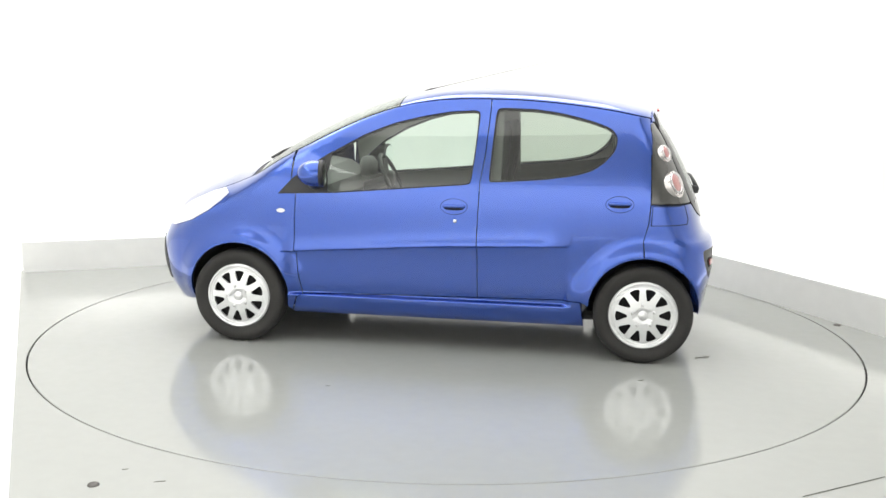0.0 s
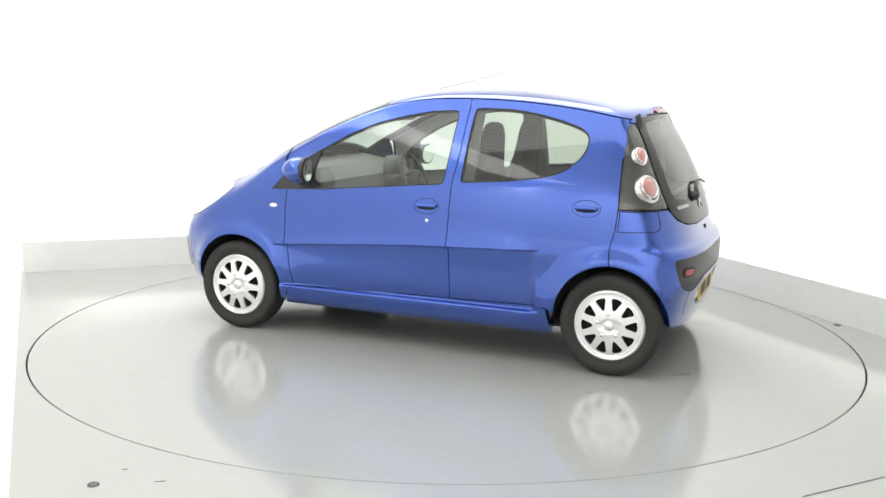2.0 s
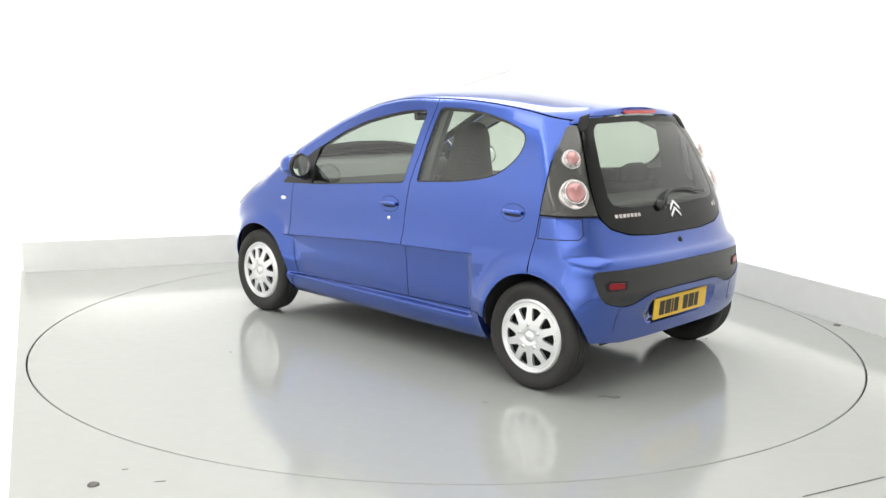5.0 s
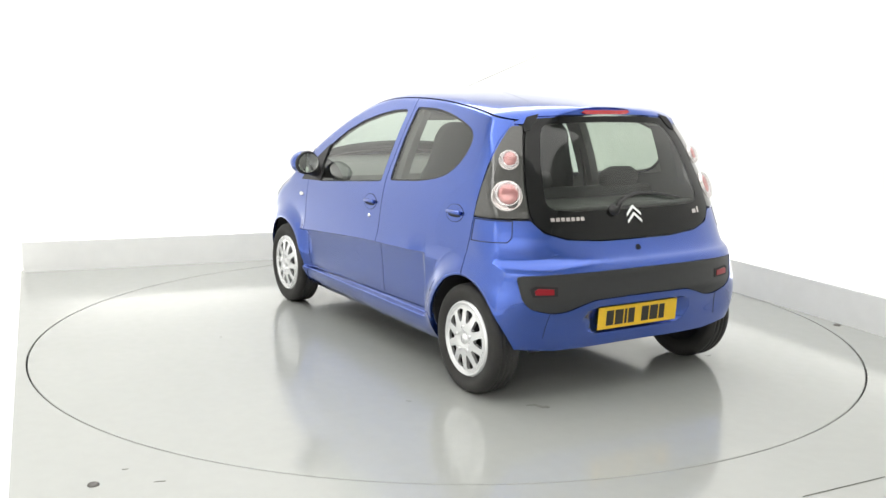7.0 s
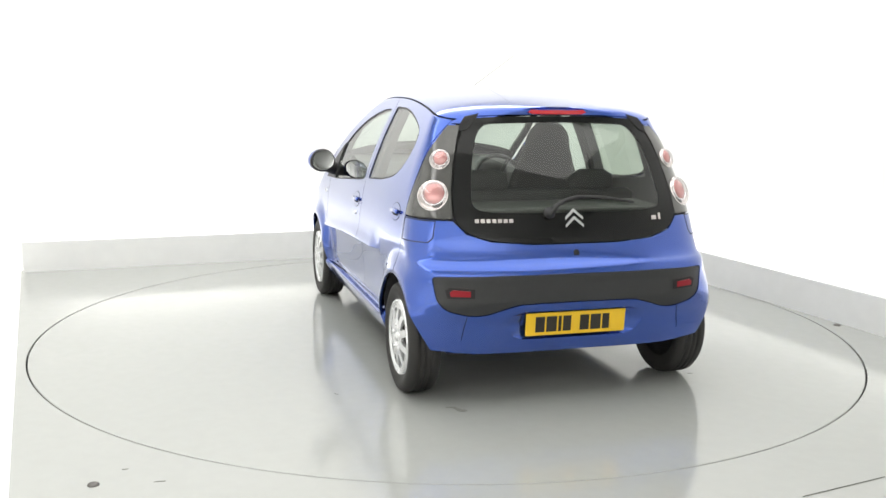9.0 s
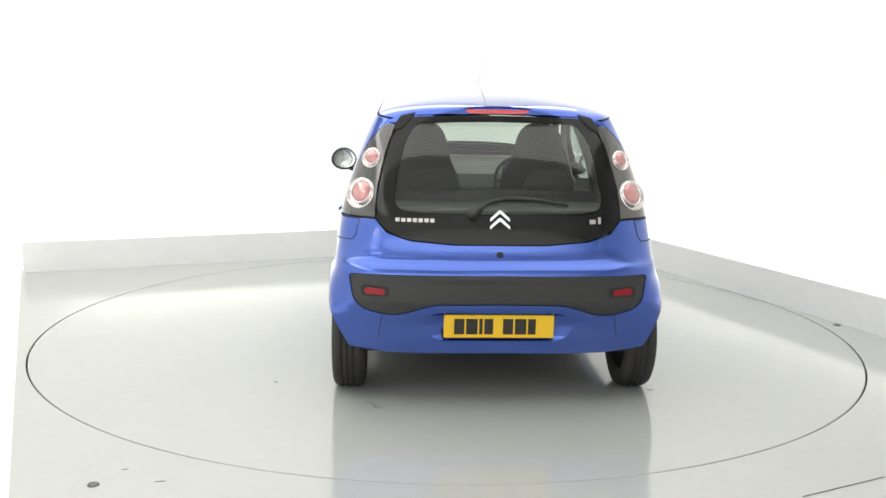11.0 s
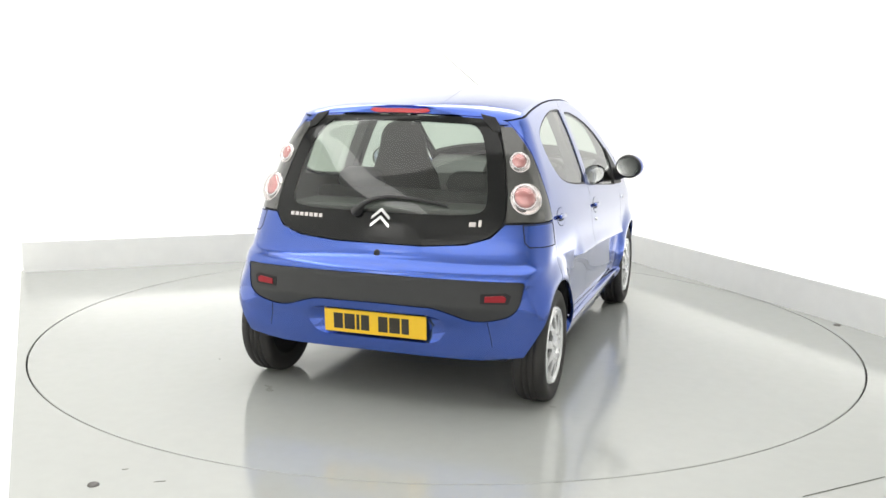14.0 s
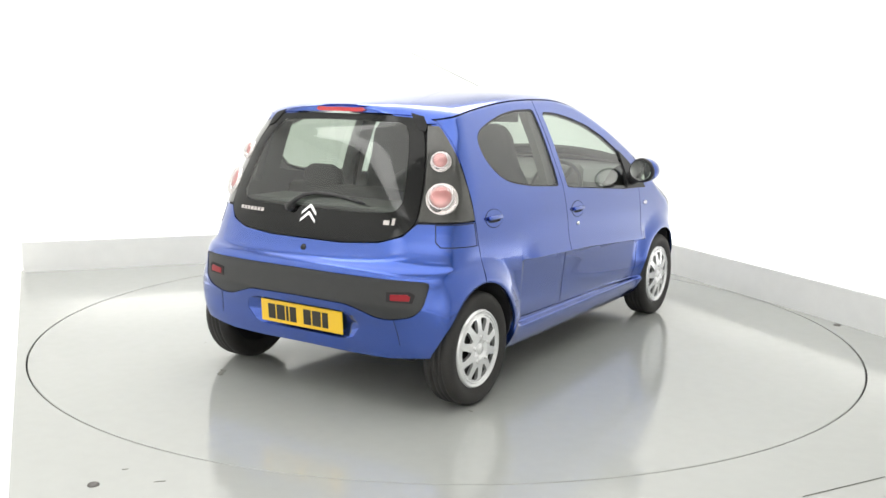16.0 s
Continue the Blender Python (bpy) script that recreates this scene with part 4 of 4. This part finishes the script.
    panel("headlining", [(0.17, -0.98), (0.17, 0.98), (-1.20, 0.98), (-1.20, -0.98)], top_map, LINING, car, lift=-0.03, depth=0.004, step=(0.08, 0.08), label="pale grey fabric headlining")
    floor_pan = part("floor_pan", rounded_box(2.5, 1.36, 0.05, 0.02, 1), INNER, car, "black floor pan")
    floor_pan.location = (-0.05, 0, 0.215)
    bulk = part("bulkhead", rounded_box(0.05, 1.3, 0.62, 0.02, 1), INNER, car)
    bulk.location = (1.0, 0, 0.52)
    engine = part("engine_block", rounded_box(0.55, 0.8, 0.45, 0.05, 1), INNER, car)
    engine.location = (1.35, 0, 0.42)
    boot = part("boot_floor", rounded_box(0.48, 1.05, 0.05, 0.02, 1), INNER, car)
    boot.location = (-1.30, 0, 0.42)
    tail = part("silencer", rounded_box(0.22, 0.62, 0.12, 0.045, 3), UNDER, car, "dull metal exhaust silencer", smooth=True)
    tail.location = (-1.36, -0.08, 0.265)
    part("tailpipe", tube([(-1.40, -0.40, 0.255), (-1.45, -0.42, 0.25), (-1.50, -0.42, 0.24)], 0.018, 10), UNDER, car, "steel tailpipe", smooth=True)
    part("rear_axle_beam", tube([(AXLE_R + 0.1, 0.62, 0.25), (AXLE_R + 0.14, 0.3, 0.23), (AXLE_R + 0.14, -0.3, 0.23), (AXLE_R + 0.1, -0.62, 0.25)], 0.04, 8), INNER, car)
    part("exhaust_pipe", tube([(0.7, 0.05, 0.19), (0.1, 0.08, 0.17), (-0.6, 0.08, 0.18), (-1.25, 0.0, 0.25)], 0.025, 8), UNDER, car)


def build_car():
    car = new("car", None)
    tagged(car, "small blue five-door hatchback with silver wheel covers", "car")
    for m in (False, True):
        build_side(car, m)
    build_tail(car)
    panel("roof", [(0.20, -0.992), (0.20, 0.992), (-1.272, 0.992), (-1.272, -0.992)], top_map, PAINT, car, step=(0.05, 0.06), gap=0.002, label="blue painted roof")
    for s in (1, -1):
        panel("roof_gutter", [(0.20, s * 0.955), (0.20, s * 1.01), (-1.27, s * 1.01), (-1.27, s * 0.955)], top_map, INNER, car, lift=-0.008, step=(0.05, 0.06), gap=0.0, depth=0.003, label="black seam between roof and door frames")
    ws = panel("windscreen", [(0.205, -0.985), (0.205, 0.985), (1.02, 0.985), (1.02, -0.985)], top_map, GLASS, car, step=(0.05, 0.06), gap=0.002, depth=0.003, label="clear windscreen")
    ws.visible_shadow = False
    panel("windscreen_border", [(0.206, -0.984), (0.206, 0.984), (1.02, 0.984), (1.02, -0.984)], top_map, FRIT, ws, holes=[[(0.25, -0.91), (0.25, 0.91), (0.95, 0.91), (0.95, -0.91)]], lift=-0.004, step=(0.05, 0.06), gap=0.002, depth=0.02)
    panel("bonnet", [(1.075, -1), (1.075, 1), (1.70, 1), (1.70, -1)], top_map, PAINT, car, step=(0.04, 0.06), gap=0.002, label="blue bonnet")
    panel("scuttle", [(1.02, -0.99), (1.02, 0.99), (1.075, 0.99), (1.075, -0.99)], top_map, BLACK, car, step=(0.04, 0.06), gap=0.001, lift=-0.004, label="black scuttle panel below the windscreen")
    fb = math.degrees(math.atan2(float(half_width(1.70, 0.45)), 1.70 - NOSE))
    panel("front_bumper", [(-fb, 0.18), (fb, 0.18), (fb, 0.45), (fb - 2, 0.60), (fb - 6, 0.69), (6 - fb, 0.69), (2 - fb, 0.60), (-fb, 0.45)], front_map, PAINT, car, step=(3, 0.04), ratio=0.011, depth=0.03, label="blue front bumper")
    panel("front_grille", [(-32, 0.30), (32, 0.30), (34, 0.42), (-34, 0.42)], front_map, TRIM, car, step=(3, 0.04), ratio=0.011, lift=0.003, depth=0.005, label="dark plastic lower grille")
    for s in (1, -1):
        build_wheel(car, AXLE_F, s * 0.724, 0.25)
        build_wheel(car, AXLE_R, s * 0.715, 0.05)
        build_mirror(car, s)
        part("front_wiper", tube([Vector(top_map(np.array([x]), np.array([y]))[0]) + Vector((0, 0, 0.012)) for x, y in ((1.05, 0.1 + s * 0.45), (1.0, s * 0.45 - 0.05), (0.985, s * 0.45 - 0.40))], 0.008, 6), BLACK, car, "black front wiper")
    part("aerial", tube(AERIAL, [0.009, 0.005, 0.0017, 0.0011], 8), BLACK, car, "thin black roof aerial", smooth=True)
    build_interior(car)
    # the body rides on its springs, clear of the wheels
    ride = Matrix.Translation((0, 0, 0.0146)) @ Matrix.Diagonal((1, 1, 1.018, 1))
    for ob in car.children:
        if not ob.name.startswith("wheel") or ob.name.startswith("wheel_arch"):
            ob.matrix_basis = ride @ ob.matrix_basis
    return car


AERIAL = [(0.16, 0.0, 1.434), (0.12, 0.0, 1.452), (0.07, 0.0, 1.464), (-0.70, 0.0, 1.645)]

build_studio()
turntable = build_turntable()
build_floor_marks()
car = build_car()


def motions():
    """The table turns clockwise at a steady rate, and the car with it."""
    rows = [(i * 0.5, 171.316 - 7.129 * i * 0.5) for i in range(33)]
    walk(turntable, [(t, pose(0, 0, 0, 0, 0, a)) for t, a in rows])
    walk(car, [(t, pose(0, 0, 0, 0, 0, a) @ pose(0.030, -0.168, 0)) for t, a in rows])


motions()
